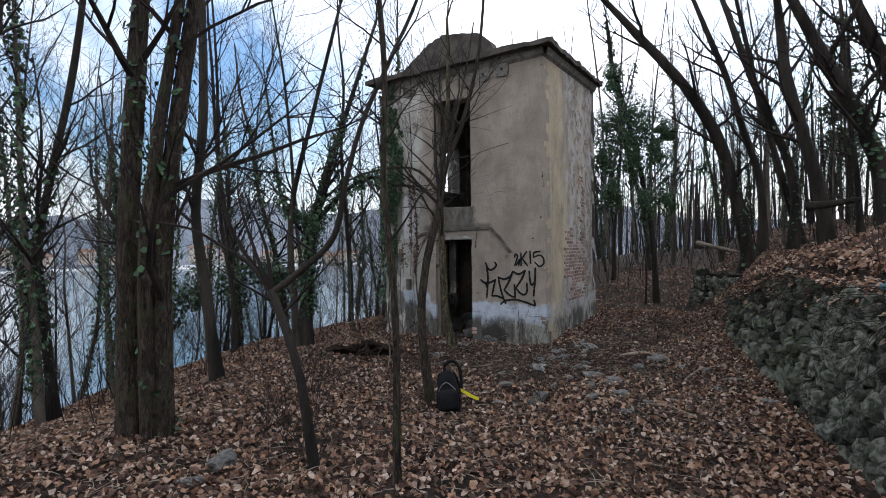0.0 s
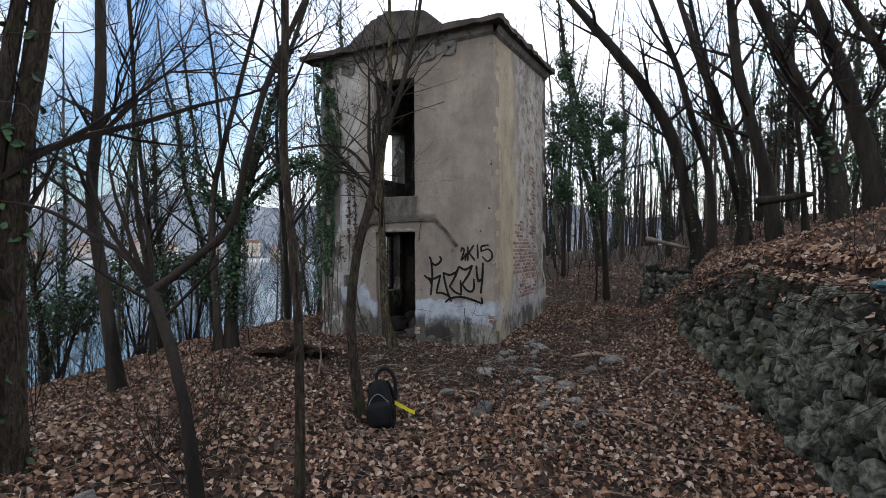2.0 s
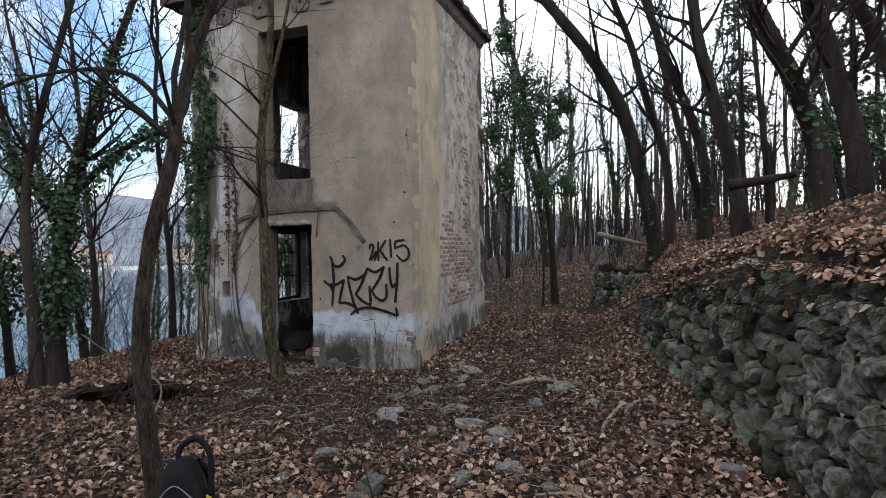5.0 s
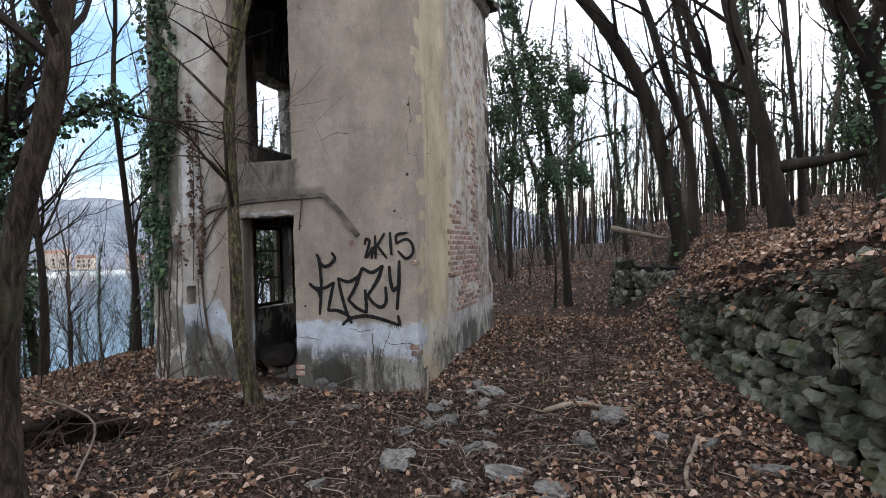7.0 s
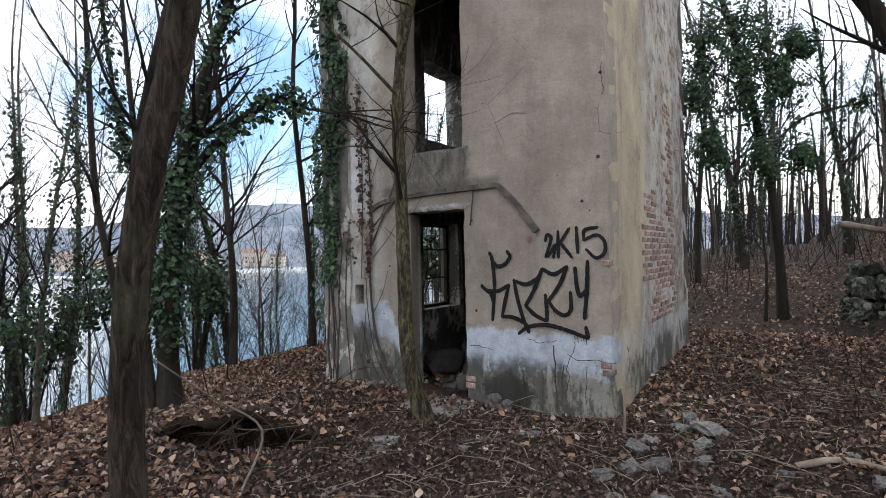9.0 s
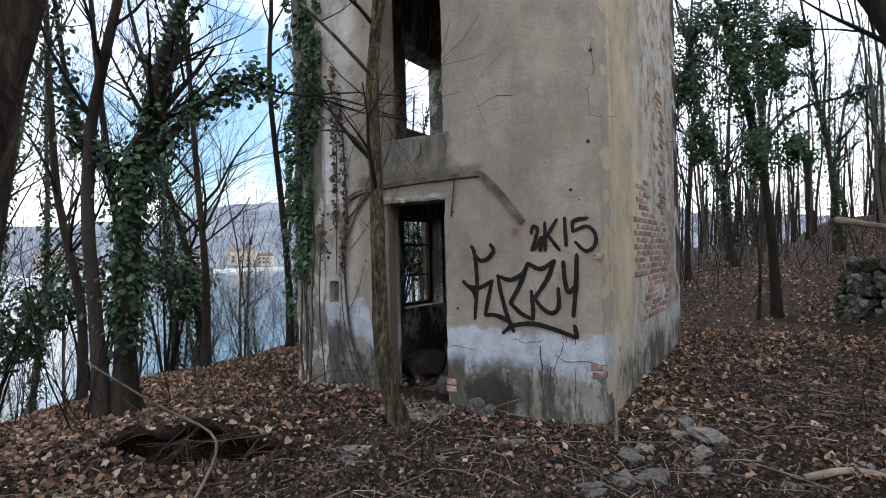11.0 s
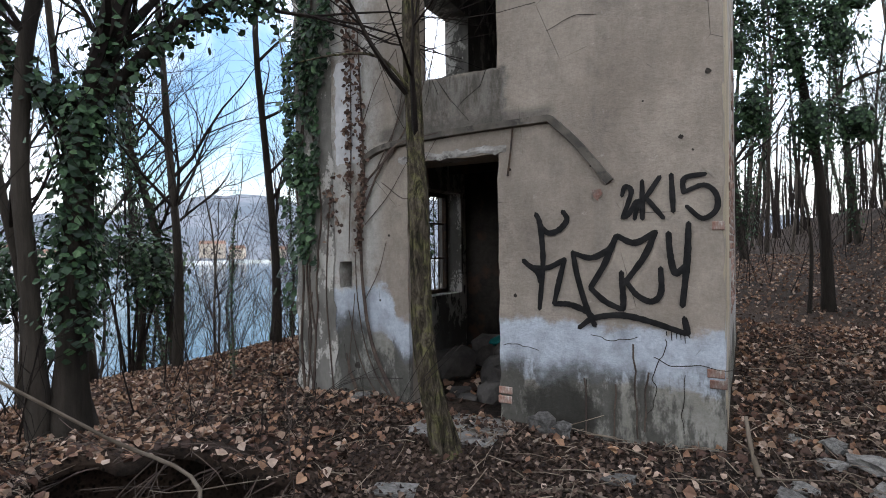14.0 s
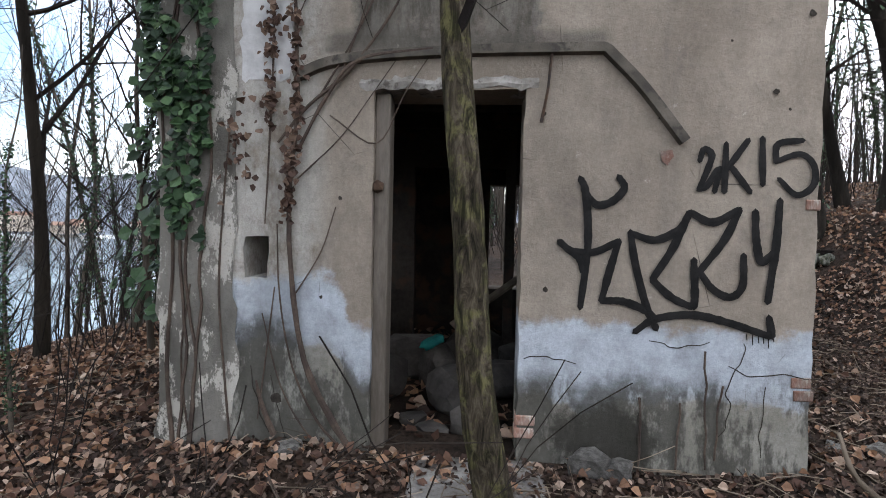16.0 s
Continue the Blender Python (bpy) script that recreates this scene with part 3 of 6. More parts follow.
V = [(x, y, roof_z(x, y) + 0.0 + rg.uniform(-0.01, 0.01)) for x, y in ring] + [(x, y, roof_z(x, y) + 0.10 + rg.uniform(-0.03, 0.02)) for x, y in ring]
V += [(-1.87, 2.1, roof_z(-1.87, 2.1)), (-1.87, 2.1, roof_z(-1.87, 2.1) + 0.3)]
n = len(ring)
F = [(i, (i + 1) % n, n + (i + 1) % n, n + i) for i in range(n)] + [((i + 1) % n, i, 2 * n) for i in range(n)] + [(n + i, n + (i + 1) % n, 2 * n + 1) for i in range(n)]
part("roof", (V, F), ROOFING, house, "ragged dark roof slab with a crumbling edge")
# moulded cornice under the slab
part("cornice", ([(x, y, roof_z(x, 0) + dz) for x in np.linspace(W0 - 0.02, W1 + 0.02, 30) for y, dz in ((-0.002, -0.17), (-0.06, -0.12), (-0.10, -0.004), (0.05, -0.004))],
                 [(i * 4 + k, i * 4 + k + 1, i * 4 + k + 5, i * 4 + k + 4) for i in range(29) for k in range(3)]), CONCRETE, house)
part("side_cornice", ([(W1 - y, x, roof_z(0, x) + dz) for x in np.linspace(0, DEEP, 30) for y, dz in ((-0.002, -0.17), (-0.06, -0.12), (-0.10, -0.004), (0.05, -0.004))],
                      [(i * 4 + k, i * 4 + k + 4, i * 4 + k + 5, i * 4 + k + 1) for i in range(29) for k in range(3)]), CONCRETE, house)
# broken curved gable rising behind the eaves
prof = []
for i in range(61):
    x = -4.41 + 3.64 * i / 60
    z = float(np.interp(x, [-4.41, -4.16, -3.67, -3.4, -3.0, -2.03, -1.74, -1.56, -1.09, -0.77], [5.94, 6.11, 6.51, 6.73, 6.9, 6.76, 6.52, 6.2, 6.06, 5.93]))
    if x < -3.00 or x > -1.74:
        z = 6.0 + math.floor((z - 6.0) / 0.075) * 0.075
    prof.append((x, z + 0.03 * noise.noise((x * 6, 2, 0))))
V = [(x, 1.4, z) for x, z in prof] + [(x, 1.75, z + 0.02) for x, z in prof] + [(x, 1.38, 5.4) for x, z in prof] + [(x, 1.77, 5.4) for x, z in prof]
n = len(prof)
F = []
for i in range(n - 1):
    F += [(2 * n + i, 2 * n + i + 1, i + 1, i), (i, i + 1, n + i + 1, n + i), (n + i, n + i + 1, 3 * n + i + 1, 3 * n + i)]
F += [(2 * n, 0, n, 3 * n), (3 * n - 1, 4 * n - 1, 2 * n - 1, n - 1)]
part("broken_gable", (V, F), ROOFING, house, "crumbling grey-brown curved parapet")
# door surround: lintel, cement slab scar below the window, timber post
part("door_lintel", panel(-2.5, -1.54, 2.05, 2.11, [], lambda u, d, z: (u, -0.008 + d, z + 0.02 * noise.noise((u * 6, 3, 1))), 0.2, 0.04, 0.012, 44), two_tone("chalky_lintel", (0.34, 0.325, 0.30), (0.2, 0.185, 0.165), 6, 30, 0.93, dirt=(0.10, 0.09, 0.08)), house, "flaking whitewashed lintel")
part("window_sill", panel(-2.45, -1.60, 2.66, 2.71, [], lambda u, d, z: (u, 0.004 + d, z + 0.025 * noise.noise((u * 7, 2, 2))), 0.35, 0.05, 0.01, 45), CONCRETE, house)
post = part("door_post", box(-2.425, -2.34, 0.05, 0.2, -0.05, 2.04, 0.008), two_tone("grey_timber", (0.16, 0.14, 0.12), (0.10, 0.085, 0.07), 4, 40, 0.9, stretch=(1, 1, 0.2)), house, "weathered grey timber post")
part("hinge", moved(rock(random.Random(2), 0.07, 0.05, 0.07), pose(-2.40, 0.03, 1.52)), IRON, post)
part("threshold", box(-2.15, -1.46, -0.52, 0.02, -0.10, 0.035, 0.02), two_tone("worn_pale_concrete", (0.30, 0.29, 0.27), (0.17, 0.16, 0.15), 6, 40, 0.9, dirt=(0.10, 0.085, 0.07)), house, "pale worn concrete doorstep")
# cable duct across the facade, bending down to the right
duct = spline([(-2.86, 2.10), (-2.6, 2.19), (-2.0, 2.235), (-1.2, 2.25)], 6) + spline([(-1.19, 2.245), (-1.0, 2.05), (-0.78, 1.77)], 6)
V, F = [], []
for i, (x, z) in enumerate(duct):
    a, b = duct[max(i - 1, 0)], duct[min(i + 1, len(duct) - 1)]
    d = np.array([b[0] - a[0], b[1] - a[1]])
    d /= np.linalg.norm(d)
    nrm = np.array([-d[1], d[0]])
    for s, y in ((0.045, 0.01), (0.04, -0.035), (-0.01, -0.04), (-0.018, 0.01)):
        V.append((x + nrm[0] * s, y, z + nrm[1] * s))
F = [(i * 4 + k, i * 4 + (k + 1) % 4, (i + 1) * 4 + (k + 1) % 4, (i + 1) * 4 + k) for i in range(len(duct) - 1) for k in range(4)] + [(0, 3, 2, 1), tuple(len(V) - 4 + k for k in range(4))]
part("cable_duct", (V, F), two_tone("dirty_render", (0.12, 0.106, 0.088), (0.06, 0.054, 0.046), 5, 40, 0.95, dirt=(0.05, 0.045, 0.04)), house, "dark grime-covered cable channel")
part("cable", tube([(-1.47, -0.02, 2.23, 0.008), (-1.485, -0.03, 2.05, 0.007), (-1.515, -0.02, 1.87, 0.009)], 6), IRON, house)
# small plates with round holes under the eaves
for x, dz, tilt in ((-0.90, 0, 2), (-1.30, -0.02, -3), (-1.70, -0.06, 6), (-2.37, -0.02, -8), (-3.0, 0.0, 10), (-3.42, -0.02, -12)):
    z = roof_z(x, 0) - 0.24 + dz
    V, F = [], []
    for k in range(16):
        w = 2 * math.pi * (k + 0.5) / 16
        c, s = math.cos(w), math.sin(w)
        q = 0.14 / max(abs(c), abs(s))
        V += [(c * 0.028, -0.03, s * 0.028), (c * q, -0.03, s * q), (c * q, 0.005, s * q), (c * 0.028, 0.02, s * 0.028)]
    for k in range(16):
        a, b = k * 4, (k + 1) % 16 * 4
        F += [(a, a + 1, b + 1, b), (a + 1, a + 2, b + 2, b + 1), (a + 3, a, b, b + 3)]
    pl = part("vent_plate", moved((V, F), pose(x, -0.01, z, 0, tilt, 0)), CONCRETE, house)
    # flat black disc paints the shade inside the plate's opening
    part("hole_shade", moved(([(0.028 * math.cos(k), 0.0, 0.028 * math.sin(k)) for k in np.linspace(0, 2 * math.pi, 13)[:-1]], [tuple(range(12))]), pose(x, -0.013, z)), PAINT, pl)
# grey cement strip at the ivy corner
V, F = panel(W0 - 0.02, -3.2, -0.5, 5.45, [], lambda u, d, z: (u + 0.07 * noise.noise((z * 1.3, 4, u)) * (u > -3.3), -0.022 + d * 0.5, z), 0.03, 0.12, 0.03, 14)
part("corner_render", (V, F), CEMENT, house, "patchy grey cement render at the corner")
part("whitewash_patch", panel(-3.16, -2.88, 2.1, 3.0, [], lambda u, d, z: (u + 0.09 * noise.noise((z * 3, 1, 5)) * (u > -3.0) + 0.03 * noise.noise((z * 6, 2, u * 9)), -0.006 + d * 0.3, z), 0.01, 0.05, 0.02, 15), LIME, house, "peeling white paint")
# iron bars and frame in the side window
winb = part("window_frame", join(box(W0 + 0.1, W0 + 0.16, 1.62, 1.67, 0.75, 2.05), box(W0 + 0.1, W0 + 0.16, 2.57, 2.62, 0.75, 2.05), box(W0 + 0.1, W0 + 0.16, 1.67, 2.57, 0.75, 0.80), box(W0 + 0.1, W0 + 0.16, 1.67, 2.57, 2.0, 2.05)), IRON, house)
for k in range(8):
    y = 1.70 + k * 0.12
    part("bar", tube([(W0 + 0.13, y, 0.78, 0.008), (W0 + 0.13, y, 2.02, 0.008)], 6), IRON, winb)
for z in (1.2, 1.65):
    part("cross_bar", box(W0 + 0.12, W0 + 0.14, 1.67, 2.57, z - 0.012, z + 0.012), IRON, winb)

# graffiti strokes sprayed on the plaster
TAG = [
    [(-1.30, 1.58), (-1.27, 1.50), (-1.25, 1.23), (-1.28, 0.89)],
    [(-1.27, 1.50), (-1.21, 1.44), (-1.13, 1.46), (-1.07, 1.53), (-1.10, 1.59)],
    [(-1.40, 1.24), (-1.33, 1.19), (-1.21, 1.19), (-1.09, 1.25)],
    [(-1.35, 1.20), (-1.29, 1.15), (-1.27, 1.08)],
    [(-1.09, 1.25), (-1.13, 1.10), (-1.17, 0.93)],
    [(-1.17, 0.93), (-1.06, 0.93), (-0.95, 0.89), (-0.89, 0.85)],
    [(-1.03, 1.30), (-1.00, 1.13), (-0.93, 0.89), (-0.88, 0.79)],
    [(-1.02, 1.29), (-0.90, 1.26), (-0.78, 1.32), (-0.73, 1.41)],
    [(-0.73, 1.41), (-0.81, 1.22), (-0.91, 1.05)],
    [(-0.91, 1.05), (-0.81, 0.96), (-0.70, 0.91)],
    [(-0.73, 1.41), (-0.61, 1.36), (-0.48, 1.43)],
]
TAG2 = [
    [(-0.48, 1.43), (-0.55, 1.27), (-0.67, 1.10)],
    [(-0.70, 1.16), (-0.69, 1.00), (-0.69, 0.91)],
    [(-0.67, 1.10), (-0.60, 1.01), (-0.51, 0.97), (-0.45, 1.03), (-0.45, 1.19)],
    [(-0.40, 1.42), (-0.39, 1.27), (-0.36, 1.16), (-0.30, 1.21)],
    [(-0.28, 1.48), (-0.29, 1.25), (-0.32, 0.95)],
    [(-0.99, 0.77), (-0.89, 0.84), (-0.71, 0.87), (-0.53, 0.84), (-0.30, 0.77)],
    [(-0.31, 0.87), (-0.29, 0.77)],
]
YEAR = [
    [(-0.69, 1.68), (-0.67, 1.74), (-0.63, 1.71), (-0.65, 1.63), (-0.69, 1.53)],
    [(-0.69, 1.53), (-0.65, 1.55), (-0.59, 1.64), (-0.61, 1.52)],
    [(-0.56, 1.77), (-0.56, 1.52)],
    [(-0.45, 1.79), (-0.55, 1.64)],
    [(-0.53, 1.65), (-0.43, 1.52)],
    [(-0.38, 1.80), (-0.37, 1.56)],
    [(-0.18, 1.79), (-0.30, 1.77), (-0.31, 1.68)],
    [(-0.31, 1.68), (-0.19, 1.72), (-0.12, 1.66), (-0.12, 1.56), (-0.20, 1.51), (-0.29, 1.59)],
]


def ribbon(line, width, rg):
    pts = spline(line, 7)
    V, F = [], []
    n = len(pts)
    for i, p in enumerate(pts):
        d = pts[min(i + 1, n - 1)] - pts[max(i - 1, 0)]
        d /= np.linalg.norm(d) + 1e-9
        w = width * (0.78 + 0.22 * math.sin(math.pi * min(1, (i + 0.6) / n))) * rg.uniform(0.9, 1.1)
        for s in (-1, 0, 1):
            V.append((p[0] - d[1] * w * s / 2, -0.012 - (0.001 if s == 0 else 0), p[1] + d[0] * w * s / 2))
    F = [(i * 3 + k, i * 3 + k + 1, i * 3 + k + 4, i * 3 + k + 3) for i in range(n - 1) for k in range(2)]
    e0 = np.array(pts[0]) - (pts[1] - pts[0]) / np.linalg.norm(pts[1] - pts[0]) * width * 0.4
    e1 = np.array(pts[-1]) + (pts[-1] - pts[-2]) / np.linalg.norm(pts[-1] - pts[-2]) * width * 0.4
    V += [(e0[0], -0.012, e0[1]), (e1[0], -0.012, e1[1])]
    m = len(V)
    F += [(0, 1, m - 2), (1, 2, m - 2), (m - 5, m - 4, m - 1), (m - 4, m - 3, m - 1)]
    return V, F


rg = random.Random(8)
for k in TAG + TAG2:
    part("graffiti_stroke", ribbon(k, 0.043, rg), PAINT, front)
for x in (-0.42, -0.39, -0.36, -0.335, -0.31, -0.285):
    part("paint_drip", ribbon([(x, 0.78), (x + 0.004, 0.78 - rg.uniform(0.03, 0.08))], 0.006, rg), PAINT, front)
for k in YEAR:
    part("graffiti_numeral", ribbon(k, 0.035, rg), PAINT, front)

# cracks, pock marks and a bare brick spot in the plaster
CRACK = two_tone("dark_crack", (0.03, 0.026, 0.022), (0.05, 0.044, 0.038), 20, 90, 1.0)
CRACKS = [[(-1.58, 0.60), (-1.46, 0.615), (-1.3, 0.585)], [(-0.50, 0.60), (-0.4, 0.56), (-0.22, 0.57), (-0.05, 0.55)], [(-0.42, 0.73), (-0.45, 0.62), (-0.5, 0.5), (-0.49, 0.36), (-0.53, 0.22)],
          [(-0.94, 0.42), (-0.96, 0.25), (-0.93, 0.05)], [(-0.105, 3.3), (-0.11, 3.15), (-0.10, 3.0)], [(-0.3, 0.5), (-0.33, 0.3), (-0.31, 0.12)], [(-2.98, 0.45), (-2.93, 0.25), (-2.9, 0.1)], [(-3.1, 0.5), (-3.06, 0.3), (-2.99, 0.12)],
          [(-0.9, 0.72), (-0.75, 0.69), (-0.6, 0.73)], [(-1.2, 2.9), (-1.0, 2.96), (-0.85, 2.95)]]
for k in CRACKS:
    part("crack", moved(ribbon([(x + rg.uniform(-0.012, 0.012), z + rg.uniform(-0.008, 0.008)) for x, z in np.array(spline(k, 3))[:, :2]], 0.006, rg), Matrix.Translation((0, 0.006, 0))), CRACK, front)
for x, z, r in ((-0.12, 3.2, 0.018), (-0.16, 2.435, 0.02), (-0.32, 2.04, 0.016), (-1.47, 0.98, 0.016), (-0.55, 2.3, 0.008), (-1.5, 1.92, 0.012), (-0.9, 1.9, 0.008), (-2.6, 1.45, 0.012), (-2.7, 0.9, 0.01), (-0.25, 1.95, 0.008), (-2.95, 0.32, 0.035)):
    part("pock_mark", ([(x + r * rg.uniform(0.7, 1.2) * math.cos(k), -0.0105, z + r * rg.uniform(0.7, 1.2) * math.sin(k)) for k in np.linspace(0, 2 * math.pi, 11)[:-1]], [tuple(range(10))]), CRACK, front)
part("bare_brick_spot", ([(-0.86 + 0.035 * rg.uniform(0.6, 1.2) * math.cos(k), -0.0105, 1.70 + 0.05 * rg.uniform(0.6, 1.2) * math.sin(k)) for k in np.linspace(0, 2 * math.pi, 11)[:-1]], [tuple(range(10))]), BRICK, front)

# bare bricks: door jamb, worn corner and the side wall
brick_me = mesh_of("brick", *box(-0.12, 0.12, -0.055, 0.055, -0.028, 0.028, 0.006), BRICK)


def brick(at, turn, parent, sx=1.0, sy=1.0):
    ob = new("brick", brick_me)
    ob.parent, ob.location, ob.rotation_euler, ob.scale = parent, at, (0, 0, turn), (sx, sy, 1)
    return ob


rg = random.Random(11)
for k in range(2):
    brick((-1.60 + 0.03 + rg.uniform(-0.01, 0.03), 0.045, 0.19 + k * 0.07), 0, front, 0.45)
for k in range(2):
    brick((W1 - 0.045 + rg.uniform(-0.02, 0.01), 0.048, 0.46 + k * 0.068), 0, front, 0.42)
brick((W1 - 0.03, 0.049, 1.46), 0, front, 0.3)
for r in range(62):
    z = 0.75 + r * 0.072
    for c in range(20):
        y = 0.5 + c * 0.255 + (r % 2) * 0.127
        q = noise.noise((y * 0.8, z * 0.55, 3.3)) + 0.5 * noise.noise((y * 2.5, z * 2.5, 8.1)) + min(0.25, (y - 1.5) * 0.3) - 0.28 * max(0.0, z - 2.4) + 0.12 * (y > 4.2)
        if 1.35 < y < DEEP - 0.15 and q > 0.2:
            brick((W1 - 0.048 + rg.uniform(-0.006, 0.004), y, z), math.pi / 2, side)

rg = random.Random(12)
for k in range(5):
    for c in range(5 - k):
        brick((-1.22 + c * 0.25 - 0.1 * k + rg.uniform(-0.03, 0.03) - 0.5 * (k > 2), 1.6 + rg.uniform(-0.04, 0.04), 5.92 + k * 0.075), rg.uniform(-0.1, 0.1), house)

# ---- ivy and creepers on the corner ----
rg = random.Random(21)
spots = []
while len(spots) < 2000:
    z = rg.uniform(1.0, 5.5)
    x = rg.uniform(W0 - 0.1, -3.12)
    core = -3.45 + 0.1 * math.sin(z * 2.1)
    if noise.noise((x * 6, z * 3.5, 7)) > -0.16 and abs(x - core) < 0.22 + 0.13 * noise.noise((x * 3, z * 1.5, 1)) - (0.16 if z < 1.7 else 0) and rg.random() < 0.95:
        spots.append((x, -0.05 - rg.uniform(0, 0.07), z, rg.uniform(-0.6, 0.6), -1, rg.uniform(-0.1, 0.8)))
ivy = thing("ivy_curtain", "dark green ivy climbing the corner of the house", "ivy")
part("leaves", leaves(spots, 0.062, rg, 0.35), IVY, ivy)
spots = []
for _ in range(500):
    z = rg.uniform(0.7, 5.6)
    spots.append((W0 - 0.12 + rg.uniform(-0.16, 0.1) * (0.4 + 0.6 * abs(math.sin(z * 1.7))), rg.uniform(-0.1, 0.35), z, rg.uniform(-1, 0.2), -0.7, rg.uniform(0, 0.8)))
part("outer_leaves", leaves(spots, 0.08, rg, 0.25), IVY, ivy)
for x0 in (-3.5, -3.38, -3.53):
    pts = [(x0 + 0.2 * noise.noise((z * 0.9, x0 * 9, 0)) + 0.04 * noise.noise((z * 3.5, x0 * 5, 2)), -0.032, z, 0.010 - 0.001 * z) for z in np.linspace(0.0, 5.2, 44)]
    part("stem", tube(pts, 5), VINE, ivy)
creeper = thing("dry_creeper", "leafless creeper with withered brown leaves on the plaster", "creeper")
STEMS = [
    [(-2.45, -0.02, 0.016), (-2.62, 0.22, 0.02), (-2.78, 0.55, 0.017), (-2.86, 1.0, 0.015), (-2.88, 1.5, 0.014), (-2.84, 1.9, 0.013), (-2.86, 2.5, 0.01), (-2.9, 3.3, 0.006)],
    [(-2.84, 1.7, 0.009), (-2.68, 2.0, 0.011), (-2.5, 2.2, 0.012), (-2.1, 2.26, 0.009)],
    [(-2.95, 1.75, 0.007), (-2.78, 1.95, 0.01), (-2.55, 2.15, 0.01), (-2.3, 2.5, 0.007), (-2.2, 2.8, 0.004)],
    [(-3.02, 1.3, 0.004), (-3.0, 1.7, 0.006), (-2.98, 2.3, 0.006), (-2.98, 3.0, 0.004), (-3.0, 3.6, 0.003)],
    [(-2.85, 0.9, 0.005), (-2.7, 1.15, 0.004), (-2.62, 1.4, 0.003)],
    [(-3.54, 0.02, 0.015), (-3.58, 0.5, 0.012), (-3.55, 1.1, 0.010), (-3.59, 1.7, 0.008)],
    [(-3.05, 0.2, 0.004), (-3.0, 0.6, 0.005), (-2.96, 0.95, 0.004)],
    [(-2.5, 0.0, 0.009), (-2.7, 0.2, 0.008), (-2.85, 0.5, 0.006), (-2.93, 0.9, 0.005), (-2.95, 1.3, 0.004)],
    [(-2.55, -0.02, 0.006), (-2.75, 0.12, 0.006), (-2.92, 0.4, 0.005), (-3.03, 0.8, 0.004)],
    [(-2.95, 0.12, 0.018), (-3.02, 0.28, 0.014), (-3.06, 0.42, 0.006)],
    [(-3.2, -0.02, 0.008), (-3.24, 0.4, 0.007), (-3.28, 0.9, 0.007), (-3.26, 1.4, 0.006), (-3.22, 1.9, 0.005)],
    [(-3.44, 0.0, 0.006), (-3.5, 0.5, 0.006), (-3.45, 0.95, 0.005)],
    [(-2.72, 2.0, 0.006), (-2.5, 2.38, 0.006), (-2.35, 2.75, 0.005), (-2.3, 3.1, 0.003)],
    [(-2.6, 2.12, 0.005), (-2.45, 2.6, 0.004), (-2.5, 3.0, 0.003)],
    [(-2.84, 1.55, 0.005), (-2.6, 1.78, 0.004), (-2.44, 2.0, 0.003), (-2.3, 2.2, 0.003)],
    [(-2.86, 2.4, 0.004), (-2.7, 2.75, 0.004), (-2.5, 3.0, 0.003)],
    [(-2.66, 1.9, 0.004), (-2.4, 1.75, 0.004), (-2.25, 2.02, 0.003), (-2.1, 2.25, 0.003)],
]
for s in STEMS:
    pts = [(x, -0.02 - r, z, r) for x, z, r in spline(s, 5)]
    part("stem", tube(pts, 6, 0.15, rg), VINE, creeper)
spots = []
for _ in range(620):
    s = STEMS[rg.choice((0, 3, 3, 0, 0))]
    q = spline(s, 5)
    x, z, r = q[rg.randint(len(q) // 3, len(q) - 1)]
    if z > 1.35:
        spots.append((x + rg.gauss(0, 0.022), -0.04 - rg.uniform(0, 0.04), z + rg.uniform(-0.1, 0.1), rg.uniform(-0.8, 0.8), -1, rg.uniform(-0.6, 0.6)))
for _ in range(45):
    spots.append((-3.14 + rg.gauss(0, 0.07), -0.06 - rg.uniform(0, 0.04), 1.72 + rg.gauss(0, 0.13), rg.uniform(-0.8, 0.8), -1, rg.uniform(-0.6, 0.6)))
part("withered_leaves", leaves(spots, 0.042, rg, 0.6), DEAD_LEAF, creeper)
for x, z0, z1 in ((-0.95, 0.0, 0.42), (-0.62, 0.05, 0.68), (-0.55, 0.1, 0.5), (-0.75, 0.02, 0.4)):
    pts = [(x + 0.03 * noise.noise((z * 5, x * 7, 0)), -0.018, z, 0.006) for z in np.linspace(z0, z1, 8)]
    part("thin_stem", tube(pts, 4), VINE, creeper)

